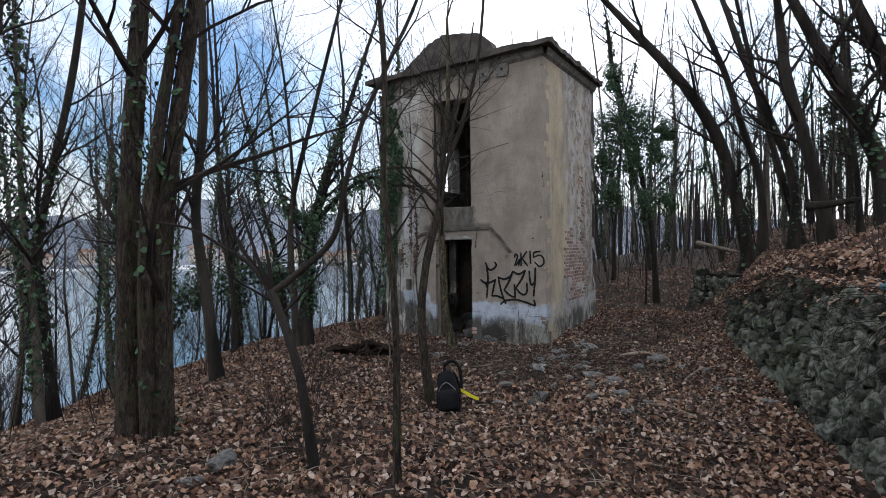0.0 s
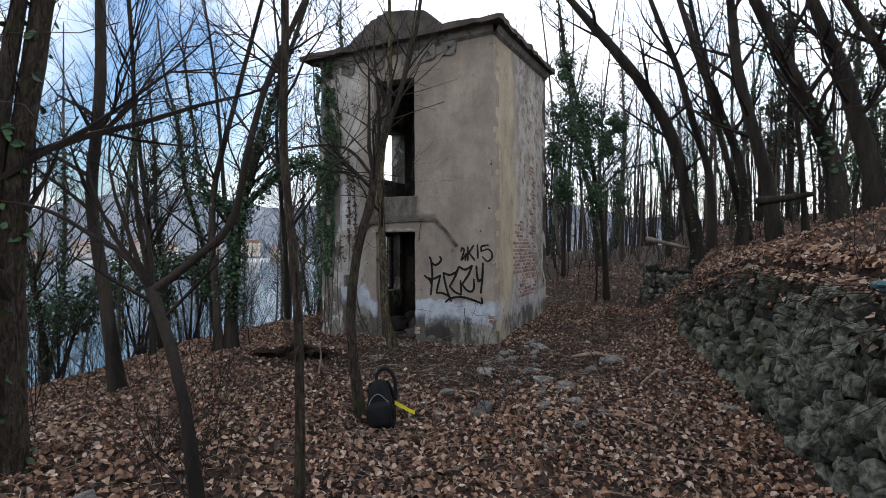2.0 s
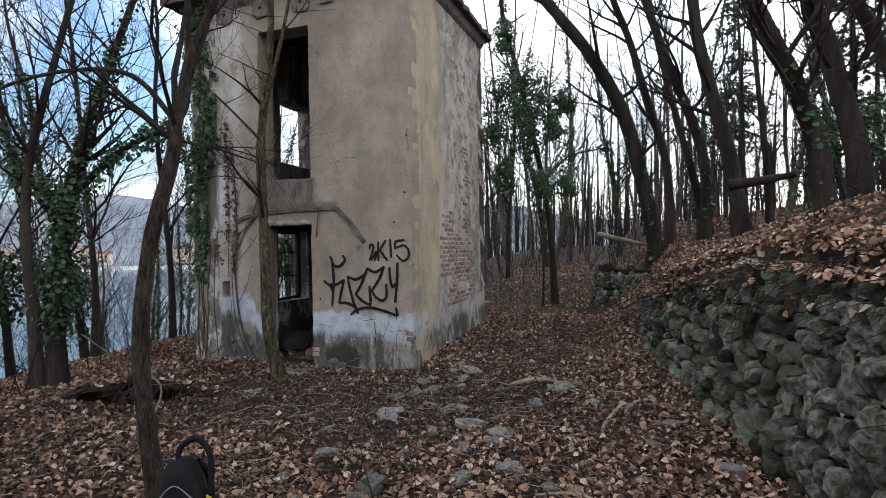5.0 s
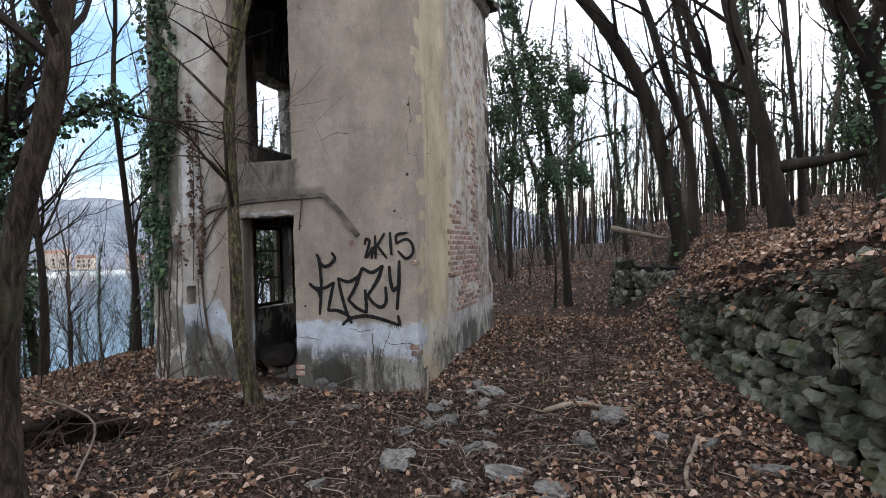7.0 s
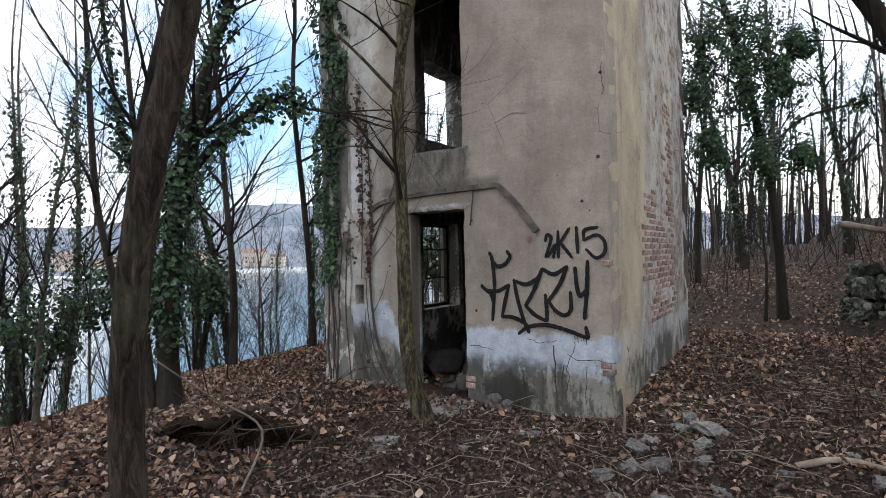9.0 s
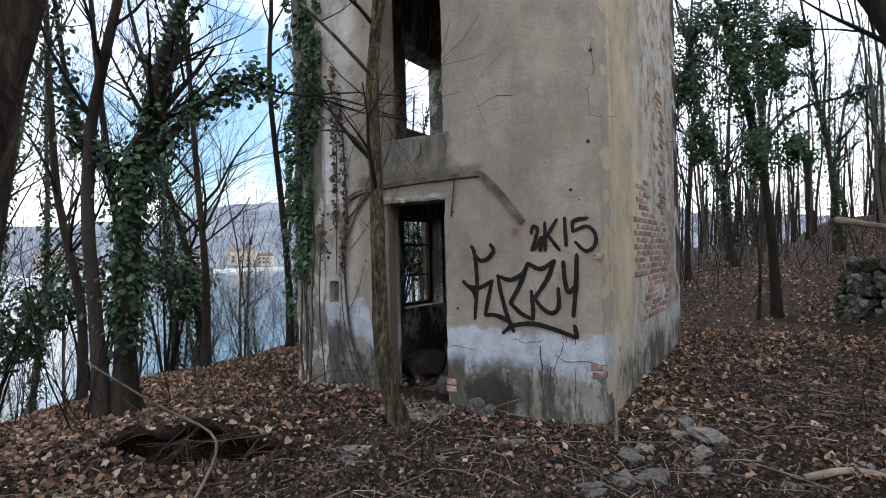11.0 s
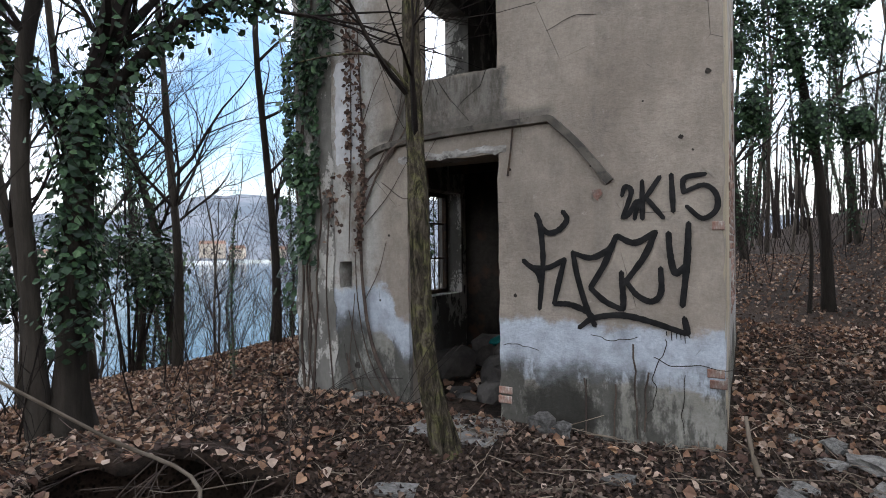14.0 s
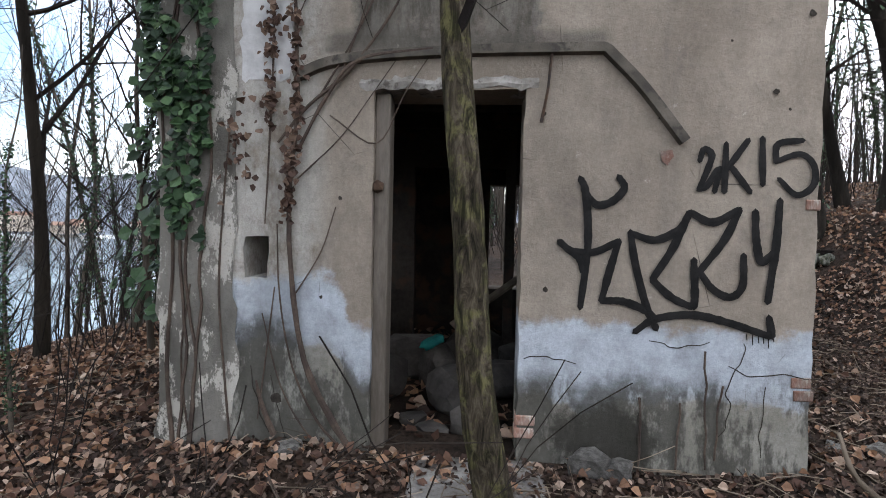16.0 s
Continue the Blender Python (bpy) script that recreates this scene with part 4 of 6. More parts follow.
# ---- dry stone wall ----
def stone_row_wall(name, label, line, base_top, batter, seed, size=0.27):
    """Dry stone wall along a plan line: dark core with separate stones. base_top(s) gives foot and head heights."""
    rg = random.Random(seed)
    shapes = [mesh_of("stone", *rock(rg, 1, 1, 1, 0.52, 2, 0.8), STONE) for _ in range(16)]
    pts = [np.array(p, float) for p in line]
    seg = [np.linalg.norm(b - a) for a, b in zip(pts, pts[1:])]
    total = sum(seg)

    def at(s):
        for a, b, q in zip(pts, pts[1:], seg):
            if s <= q or b is pts[-1]:
                return a + (b - a) * s / q, (b - a) / q
            s -= q
    V, F, k = [], [], 60
    for i in range(k + 1):
        p, d = at(total * i / k)
        nrm = np.array([d[1], -d[0]])
        z0, z1 = base_top(total * i / k)
        for off, z in ((0.2, z0 - 0.3), (0.2 + batter, z1 - 0.06), (0.5 + batter, z1 - 0.05), (0.6, z0 - 0.3)):
            V.append((p[0] + nrm[0] * off, p[1] + nrm[1] * off, z))
    for i in range(k):
        for j in range(3):
            F.append((i * 4 + j, i * 4 + j + 1, i * 4 + j + 5, i * 4 + j + 4))
    F += [(0, 3, 2, 1), tuple(k * 4 + j for j in range(4))]
    w = new(name, mesh_of(name, V, F, JOINT))
    tagged(w, label, "wall", kind="structure")
    z = 0.0
    rows = 0
    rest = []
    while z < 1.6:
        h = size * rg.uniform(0.55, 1.05)
        s = rg.uniform(0, 0.2)
        while s < total:
            ln = size * rg.choice((0.55, 0.8, 0.9, 1.1, 1.5)) * rg.uniform(0.8, 1.15)
            z0, z1 = base_top(s)
            zz = z0 - 0.1 + z + rg.uniform(-0.03, 0.03)
            if zz < z1 - 0.01 + rg.uniform(-0.12, 0.06):
                p, d = at(s)
                nrm = np.array([d[1], -d[0]])
                f = 0.07 + batter * max(0, zz - z0) / max(z1 - z0, 0.1) + rg.uniform(-0.05, 0.05)
                far = name == "retaining_wall" and not -6.4 < p[1] < -2.4
                ob = new("stone", rg.choice(shapes)) if not far else bpy.data.objects.new("stone", rg.choice(shapes))
                ob.location = (p[0] + nrm[0] * f, p[1] + nrm[1] * f, zz)
                ob.rotation_euler = (rg.uniform(-0.3, 0.3) + rg.choice((0, math.pi)), rg.uniform(-0.4, 0.4), math.atan2(d[1], d[0]) + rg.uniform(-0.3, 0.3))
                ob.scale = (ln * rg.uniform(0.84, 1.0), size * rg.uniform(0.8, 1.2), h * rg.uniform(0.8, 1.3))
                if far:
                    m = ob.matrix_basis.copy()
                    rest.append(([tuple(m @ v.co) for v in ob.data.vertices], [tuple(q.vertices) for q in ob.data.polygons]))
                    bpy.data.objects.remove(ob)
                else:
                    ob.parent = w
            s += ln * 1.02
        z += h * 1.02
        rows += 1
    if rest:
        tagged(part("stonework", join(*rest), STONE_FAR, w), kind="stuff")
    return w


ln = [(float(wall_x(y)), y) for y in (3.6, 2.8, 1.9, 0.5, -1, -2.5, -4, -6, -8, -10.5)]
wall_line = list(reversed(ln))
stone_row_wall("retaining_wall", "mossy grey dry-stone retaining wall half buried in leaves", wall_line,
               lambda s: (hz(wall_x(-10.5 + s) - 0.25, -10.5 + s), float(wall_top(-10.5 + s)) + 0.06 * math.sin((10.5 - s) * 1.3)), 0.26, 31, 0.165)
stone_row_wall("retaining_wall_far", "stub of dry-stone wall of dark rounded stones beside the track", [(3.2, 5.0), (2.7, 5.35), (2.1, 6.0), (1.95, 7.0)],
               lambda s: (hz(1.9, 6.0), hz(1.9, 6.0) + 0.9), 0.15, 32, 0.19)

# ---- trees ----
def ivy_spots(line, rg, n, spread, lo=0.0, hi=1.0):
    q = spline(line, 8)
    out = []
    for _ in range(n):
        p = q[int((lo + (hi - lo) * rg.random()) * (len(q) - 1))]
        d = np.array([rg.gauss(0, 1), rg.gauss(0, 1), rg.gauss(0, 0.5)])
        d /= np.linalg.norm(d)
        r = p[3] + abs(rg.gauss(0, spread))
        out.append((*(p[:3] + d * r + np.array([0, 0, rg.uniform(-0.15, 0.15)])), *(d + np.array([0, 0, 0.4]))))
    return out


def tree(label, lines, bark, seed, limbs=8, reach=1.6, low=0.45, ivy_n=0, ivy_spread=0.12, ivy_lo=0.0, ivy_hi=1.0, name="tree", level=3, group="", ivy_size=0.09, sides=10, flare=0.35, kids=(0, 4, 4)):
    """A tree from centre lines (x, y, z, radius): the first is the stem, the others main limbs."""
    rg = random.Random(seed)
    base = lines[0][0]
    ground_z = hz(base[0], base[1])
    lines = [[(*base[:2], ground_z - 0.12, base[3] * 1.15)] + list(lines[0])[1 if base[2] <= ground_z + 0.35 else 0:]] + [list(q) for q in lines[1:]]
    if group:
        lines = [[(*p[:3], p[3] * 0.86) for p in q] for q in lines]
    t = thing(name, label, "tree", group)
    for i, q in enumerate(lines):
        part("trunk" if i == 0 else "limb", tube(spline(q, 6), sides if i == 0 else 7, 0.07, rg, flare if i == 0 else 0), bark, t, smooth=True)
    twigs = []
    for _ in range(limbs):
        q = rg.choice(lines)
        f = rg.uniform(low, 0.98) if q is lines[0] else rg.uniform(0.2, 0.98)
        s = spline(q, 6)
        i = min(int(f * (len(s) - 1)), len(s) - 2)
        p, d = s[i], s[i + 1] - s[i]
        d = d[:3] / (np.linalg.norm(d[:3]) + 1e-9)
        a = rg.uniform(0, 2 * math.pi)
        out = np.array([math.cos(a), math.sin(a), rg.uniform(0.1, 0.7)])
        grow(twigs, p[:3], d * 0.35 + out, reach * rg.uniform(0.5, 1.2), min(p[3] * 0.45, 0.05), level, rg, 0.0, kids)
    for q in lines:
        e, b = q[-1], q[-2]
        d = np.array(e[:3]) - np.array(b[:3])
        d /= np.linalg.norm(d)
        if e[3] > 0.012:
            for _ in range(3):
                grow(twigs, e[:3], d + np.array([rg.uniform(-0.45, 0.45), rg.uniform(-0.45, 0.45), 0.2]), reach * 1.5, e[3] * 0.75, 3, rg, 0.0, kids)
    part("crown", join(*twigs), TWIG, t)
    if ivy_n:
        sp = []
        for i, q in enumerate(lines):
            sp += ivy_spots(q, rg, ivy_n if i == 0 else ivy_n // 2, ivy_spread, ivy_lo if i == 0 else 0.0, ivy_hi)
        part("ivy", leaves(sp, ivy_size, rg, 0.25), IVY, t, "dark green ivy leaves")
    return t


# three stems from one root by the track
TRIPLE = "tall tree with three straight grey-brown stems from one root"
tree(TRIPLE, [[(-2.13, -6.71, -0.02, 0.108), (-2.14, -6.72, 1.02, 0.103), (-2.13, -6.71, 2.1, 0.098), (-2.07, -6.68, 3.19, 0.092), (-1.99, -6.65, 4.27, 0.081), (-1.77, -6.57, 7.26, 0.06)],
     [(-1.88, -6.69, 0.02, 0.08), (-1.89, -6.7, 1.25, 0.074), (-1.86, -6.69, 2.1, 0.069), (-1.74, -6.62, 3.16, 0.059), (-1.57, -6.54, 4.22, 0.048), (-1.1, -6.32, 7.17, 0.04)],
     [(-1.84, -6.55, -0.03, 0.108), (-1.85, -6.56, 1.02, 0.098), (-1.82, -6.55, 2.1, 0.092), (-1.69, -6.48, 3.18, 0.081), (-1.53, -6.41, 4.26, 0.07), (-1.09, -6.22, 7.22, 0.05)]],
     BARK_BROWN, 1, 14, 2.0, 0.4, 200, 0.03, 0.5, 1.0, ivy_size=0.075, sides=16)
tree("slim bare tree leaning on the lake bank", [[(-6.44, -5.19, -1.09, 0.075), (-6.48, -5.31, 0.86, 0.069), (-6.5, -5.38, 1.91, 0.062), (-6.25, -5.31, 3.05, 0.056), (-5.84, -5.18, 4.72, 0.05), (-5.47, -5.08, 7.06, 0.034)]], BARK, 2, 14, 1.6, 0.3, 120, 0.06, 0.2, 0.7)
tree("slim dark tree with a slight bend", [[(-4.42, -3.79, -0.07, 0.092), (-4.53, -3.91, 1.22, 0.085), (-4.61, -4.02, 2.5, 0.078), (-4.42, -4.01, 4.16, 0.071), (-4.34, -4.09, 6.54, 0.054), (-4.31, -4.09, 8.84, 0.036)]], BARK, 3, 14, 1.8, 0.3)
tree("ivy-covered forked tree with spreading limbs", [[(-4.55, -1.53, -0.06, 0.134), (-4.53, -1.53, 0.59, 0.109), (-4.49, -1.51, 1.32, 0.103), (-4.44, -1.49, 2.05, 0.097), (-4.37, -1.45, 2.5, 0.091)],
     [(-4.39, -1.46, 2.44, 0.049), (-4.64, -1.62, 2.54, 0.036), (-4.87, -1.77, 2.74, 0.03), (-4.95, -1.82, 3.12, 0.027), (-5, -1.86, 3.64, 0.024), (-5.14, -1.97, 5.13, 0.02)],
     [(-4.38, -1.45, 2.47, 0.085), (-4.25, -1.39, 3.07, 0.073), (-4.1, -1.3, 3.68, 0.061), (-3.93, -1.2, 4.19, 0.055), (-3.82, -1.13, 4.58, 0.049), (-3.29, -0.79, 6.48, 0.03)],
     [(-4.37, -1.45, 2.41, 0.055), (-4.07, -1.27, 2.8, 0.049), (-3.78, -1.09, 3.11, 0.042), (-3.52, -0.93, 3.28, 0.03), (-3.34, -0.81, 3.32, 0.024), (-3.15, -0.69, 3.21, 0.018)]],
     BARK, 4, 6, 1.0, 0.5, 1600, 0.11, 0.3, 1.0, ivy_size=0.062)
tree("smooth dark stem beside the ivy-covered tree", [[(-4.64, -1.71, 0, 0.078), (-4.68, -1.74, 0.97, 0.066), (-4.72, -1.78, 1.93, 0.06), (-4.67, -1.76, 2.82, 0.054), (-4.52, -1.68, 3.6, 0.048), (-4.36, -1.59, 4.31, 0.042), (-3.81, -1.28, 6.73, 0.03)]], BARK, 5, 8, 1.4, 0.5)
tree("thin crooked tree forking low over the leaves", [[(-0.04, -6.47, 0.05, 0.045), (-0.25, -6.41, 0.72, 0.039), (-0.47, -6.35, 1.15, 0.039), (-0.71, -6.28, 1.48, 0.039)],
     [(-0.71, -6.28, 1.46, 0.034), (-0.46, -6.16, 1.67, 0.031), (-0.19, -6.03, 1.97, 0.028), (-0.07, -6, 2.46, 0.025), (0.08, -5.94, 3, 0.022), (0.32, -5.85, 3.54, 0.019), (0.59, -5.74, 4.18, 0.015), (0.85, -5.68, 5.21, 0.01)],
     [(-0.71, -6.28, 1.46, 0.023), (-0.9, -6.34, 1.72, 0.02), (-1.13, -6.42, 1.87, 0.016), (-1.48, -6.56, 2.07, 0.012), (-1.97, -6.77, 2.15, 0.008)]],
     BARK, 6, 12, 0.8, 0.8, level=2, flare=0.1, sides=8)
tree("straight thin sapling with brown mottled bark", [[(0.76, -6.5, 0.05, 0.03), (0.8, -6.56, 1.37, 0.026), (0.74, -6.6, 2.33, 0.024), (0.77, -6.62, 3.17, 0.022), (0.75, -6.69, 4.25, 0.018), (0.8, -6.62, 6.17, 0.012)]], BARK_BROWN, 7, 12, 0.8, 0.3, level=2, flare=0.1, sides=8)
tree("young tree with a long arching side branch beside a rucksack", [[(-0.3, -4.05, -0.07, 0.058), (-0.4, -4.1, 0.92, 0.052), (-0.33, -4.09, 1.68, 0.048), (-0.19, -4.03, 2.27, 0.045), (-0.16, -4.02, 2.55, 0.042)],
     [(-0.16, -4.01, 2.51, 0.02), (-0.41, -4.09, 2.81, 0.017), (-0.7, -4.19, 2.87, 0.014), (-1.08, -4.32, 2.81, 0.011), (-1.34, -4.43, 2.68, 0.008)],
     [(-0.16, -4.01, 2.51, 0.036), (-0.07, -3.98, 2.95, 0.03), (0.09, -3.92, 3.35, 0.026), (0.3, -3.83, 4.29, 0.02), (0.36, -3.69, 5.68, 0.012)]],
     BARK_BROWN, 8, 14, 1.2, 0.8, level=2, flare=0.15, sides=16)
tree("mossy young tree standing before the doorway", [[(-1.67, -0.66, -0, 0.085), (-1.81, -0.75, 0.59, 0.074), (-1.87, -0.71, 1.37, 0.068), (-1.95, -0.63, 2.22, 0.063), (-1.96, -0.64, 3.06, 0.058), (-1.85, -0.66, 3.85, 0.053), (-1.75, -0.67, 4.65, 0.045), (-1.73, -0.7, 6.25, 0.025)],
     [(-1.91, -0.66, 3.12, 0.02), (-2.07, -1.02, 3.44, 0.016), (-2.32, -1.23, 3.76, 0.012), (-2.47, -1.38, 4.02, 0.008)],
     [(-1.87, -0.67, 3.55, 0.03), (-1.51, -0.81, 4.35, 0.024), (-1.26, -0.88, 5.15, 0.018), (-1.07, -0.94, 5.95, 0.012)],
     [(-1.91, -0.64, 2.35, 0.012), (-2.06, -0.85, 2.6, 0.011), (-2.37, -0.9, 2.67, 0.008), (-2.72, -0.93, 2.67, 0.005)]],
     BARK_MOSS, 9, 16, 0.9, 0.35, level=2, flare=0.25, sides=16)
# leaning trunks on the upper terrace
UP = "leaning dark trees on the terrace"
LEAN = "tall dark tree leaning over the terrace edge"
tree(LEAN, [[(3.35, 6.17, 1.82, 0.2), (3.13, 6.1, 3.05, 0.186), (2.72, 5.97, 4.67, 0.171), (2.07, 5.76, 5.91, 0.157), (1.4, 5.55, 6.82, 0.142), (0.98, 5.42, 7.35, 0.128), (-0.85, 4.85, 9.66, 0.044)]], BARK, 11, 8, 2.0, 0.35, 90, 0.05, 0.0, 0.4, group=UP)
tree(LEAN, [[(3.76, 7.04, 1.75, 0.13), (3.71, 7.02, 3.52, 0.118), (3.31, 6.9, 5.03, 0.107), (2.95, 6.78, 6.4, 0.095), (2.51, 6.64, 7.64, 0.083), (1.51, 6.32, 10.45, 0.029)]], BARK, 12, 8, 2.0, 0.35,  group=UP)
tree(LEAN, [[(4.33, 5.96, 1.73, 0.14), (4.41, 5.98, 2.97, 0.13), (4.21, 5.92, 4.09, 0.12), (3.79, 5.79, 5.22, 0.11), (3.4, 5.66, 6.34, 0.1), (3.17, 5.59, 7.09, 0.09), (2.29, 5.32, 9.95, 0.031)]], BARK, 13, 8, 2.0, 0.35, 100, 0.05, 0, 0.5, group=UP)
tree(LEAN, [[(4.74, 7.66, 1.74, 0.11), (4.11, 7.47, 4.26, 0.097), (3.68, 7.33, 6.08, 0.084), (3.37, 7.23, 7.76, 0.07), (2.83, 7.05, 10.71, 0.024)]], BARK, 14, 8, 2.0, 0.35,  group=UP)
tree(LEAN, [[(5.05, 5.66, 1.78, 0.19), (4.83, 5.59, 3.27, 0.173), (4.47, 5.48, 4.7, 0.156), (4.21, 5.4, 5.89, 0.139), (4.12, 5.37, 6.84, 0.122), (3.84, 5.28, 9.83, 0.042)]], BARK, 15, 8, 2.0, 0.35,  group=UP)
tree(LEAN, [[(5.97, 7.53, 2.11, 0.09), (5.9, 7.51, 3.46, 0.079), (5.74, 7.46, 5.48, 0.068), (5.62, 7.43, 7.49, 0.058), (5.44, 7.39, 10.48, 0.02)]], BARK, 16, 8, 2.0, 0.35,  group=UP)
tree(LEAN, [[(5.59, 2.79, 2.01, 0.2), (5.48, 2.76, 3.12, 0.182), (5.2, 2.67, 4.01, 0.164), (4.83, 2.55, 4.82, 0.146), (4.51, 2.45, 5.53, 0.128), (3.29, 2.07, 8.24, 0.044)]], BARK, 17, 8, 2.0, 0.35, 160, 0.06, 0, 0.5, group=UP, sides=14)
tree(LEAN, [[(6.31, 3.44, 2.1, 0.22), (6.23, 3.42, 3.08, 0.2), (5.98, 3.34, 4.11, 0.18), (5.73, 3.26, 5.04, 0.161), (5.48, 3.18, 5.7, 0.141), (4.42, 2.84, 8.49, 0.048)]], BARK, 18, 8, 2.0, 0.35,  group=UP, sides=14)
tree(LEAN, [[(7.49, 4.34, 2.16, 0.16), (7.32, 4.29, 3.44, 0.146), (6.97, 4.18, 4.62, 0.131), (6.52, 4.04, 5.61, 0.117), (6.34, 3.98, 5.91, 0.102), (4.82, 3.47, 8.45, 0.035)]], BARK, 19, 8, 2.0, 0.35,  group=UP, sides=14)
tree(LEAN, [[(8.3, 4.08, 2.39, 0.17), (7.97, 3.97, 3.79, 0.15), (7.55, 3.84, 4.92, 0.129), (7.2, 3.73, 5.67, 0.109), (5.94, 3.33, 8.36, 0.037)]], BARK, 20, 8, 2.0, 0.35,  group=UP, sides=14)
# ivy-clad tree behind the house corner
rg = random.Random(77)
t = tree("slender tree with a dense crown of glossy ivy behind the house", [
    [(1.15, 6.31, 0.18, 0.075), (1.05, 6.28, 2.21, 0.07), (0.75, 6.18, 4.14, 0.065), (0.39, 6.07, 5.8, 0.058), (0.11, 5.98, 6.9, 0.053), (0.02, 5.95, 7.73, 0.048), (-0.07, 5.92, 8.52, 0.017)],
    [(0.93, 6.24, 3.18, 0.03), (1.47, 6.41, 3.78, 0.025), (2.25, 6.66, 3.98, 0.019), (2.44, 6.72, 4.03, 0.007)]], BARK, 19, 12, 1.2, 0.3, 260, 0.09, 0.25, 1.0, ivy_size=0.08)
spots = []
for _ in range(26000):
    k = rg.choice([(0.56, 5.81, 5.57, 0.82, 0.61), (1, 5.95, 5.02, 0.61, 0.61), (0.05, 5.64, 5.24, 0.54, 0.68), (-0.13, 5.59, 4.37, 0.38, 0.68), (0.67, 5.84, 4.22, 0.61, 0.68), (1.25, 6.03, 4.41, 0.41, 0.61), (0.12, 5.67, 3.36, 0.34, 0.61), (0.91, 5.92, 3.14, 0.41, 0.61), (0.16, 5.68, 6.51, 0.3, 0.54), (1.45, 6.09, 5.01, 0.34, 0.34), (0.55, 5.8, 4.83, 0.75, 0.61), (1.48, 6.1, 3.13, 0.34, 0.41)])
    d = np.array([rg.gauss(0, 1), rg.gauss(0, 1), rg.gauss(0, 1)])
    d /= np.linalg.norm(d)
    p = np.array(k[:3]) + d * np.array([k[3], k[3], k[4]]) * rg.random() ** 0.5
    if noise.noise(Vector(p) * 3.8) > -0.1:
        spots.append((*p, *(d + np.array([0, -0.4, 0.3]))))
part("ivy_crown", leaves(spots, 0.058, rg, 0.25), IVY, t, "loose clumps of dark green leaves")
tree("thin bare stem beside the ivy-clad tree", [[(0.87, 6.11, 0.19, 0.03), (0.91, 6.13, 1.12, 0.026), (0.86, 6.11, 1.8, 0.023), (0.74, 6.07, 2.49, 0.019), (0.69, 6.05, 2.79, 0.007)]], BARK, 20, 4, 0.6, 0.4, level=2, flare=0.1, sides=7)

# woodland beyond: a few grown trees repeated with turns and sizes
protos = []
for k in range(7):
    rg = random.Random(300 + k)
    H, r = rg.uniform(10, 14), rg.uniform(0.045, 0.105)
    line, x, y, lx, ly = [], 0.0, 0.0, rg.uniform(-0.16, 0.16), rg.uniform(-0.16, 0.16)
    for i in range(7):
        z = H * i / 6
        line.append((x, y, z - 0.3, r * (1 - 0.8 * i / 6)))
        x += (lx + rg.uniform(-0.12, 0.12)) * H / 6
        y += (ly + rg.uniform(-0.12, 0.12)) * H / 6
    t = thing("woodland_tree", "bare slender woodland tree" if k % 3 else "bare woodland tree with ivy up its stem", "tree", "woodland trees", (0, 0, -80))
    part("trunk", tube(spline(line, 3), 7, 0.05, rg, 0.25), BARK if k % 2 else BARK_PALE, t, smooth=True)
    tw = []
    for _ in range(15):
        s = spline(line, 4)
        i = int(rg.uniform(0.25, 0.97) * (len(s) - 2))
        a = rg.uniform(0, 2 * math.pi)
        grow(tw, s[i][:3], (math.cos(a), math.sin(a), rg.uniform(0.5, 1.4)), rg.uniform(1.4, 3.0) * (1.25 - i / len(s)), s[i][3] * 0.5, 3, rg, 0.0, (0, 4, 5))
    part("crown", join(*tw), TWIG, t)
    if k % 3 == 0:
        part("ivy", leaves(ivy_spots(line, rg, 1000, 0.14, 0.08, 0.75), 0.09, rg, 0.25), IVY, t)
    protos.append(t)
rg = random.Random(42)
placed = []


def plant(x, y, scale=None, proto=None):
    for a, b in placed:
        if (a - x) ** 2 + (b - y) ** 2 < 0.5:
            return
    placed.append((x, y))
    s = scale or rg.uniform(0.65, 1.15)
    c = copy_thing(proto or rg.choice(protos), pose(x, y, hz(x, y), 0, 0, rg.uniform(0, 360)))
    c.scale = (s, s, s * rg.uniform(0.9, 1.15))


for _ in range(66):   # bank towards the lake
    x, y = rg.uniform(-26, -6.2), rg.uniform(-9, 26)
    if not (x > -8 and y < 2) and not (-9.3 < x < -7 and -5.5 < y < -2):
        plant(x, y)
for _ in range(6):    # shore below the track
    plant(rg.uniform(-14, -6), rg.uniform(-9, -2.5), rg.uniform(0.6, 0.95))
for _ in range(24):    # behind the house
    x, y = rg.uniform(-7, 1), rg.uniform(8.5, 30)
    plant(x, y)
for _ in range(66):    # up the hill and along the track
    x, y = rg.uniform(0, 26), rg.uniform(10, 38)
    if not (0.8 < x < 2.6 and y < 16):
        plant(x, y, rg.uniform(0.6, 1.1))
for _ in range(22):
    x, y = rg.uniform(2.6, 15), rg.uniform(7.5, 17)
    plant(x, y, rg.uniform(0.45, 0.85))
for _ in range(16):
    x, y = rg.uniform(8.5, 22), rg.uniform(-3, 12)
    plant(x, y, rg.uniform(0.7, 1.1))
for x, y, s in ((-4.6, 0.05, 0.22), (-7.2, 1.2, 0.9), (-7.9, -0.4, 0.95), (-6.6, 2.6, 0.8), (-5.4, 3.4, 0.7), (-8.6, 2.2, 0.9), (-7.4, -6.0, 0.95), (-6.4, -4.3, 0.55), (-7.0, -1.9, 0.6), (-5.9, -8.2, 0.7), (-4.9, 1.9, 0.45)):
    plant(x, y, s)
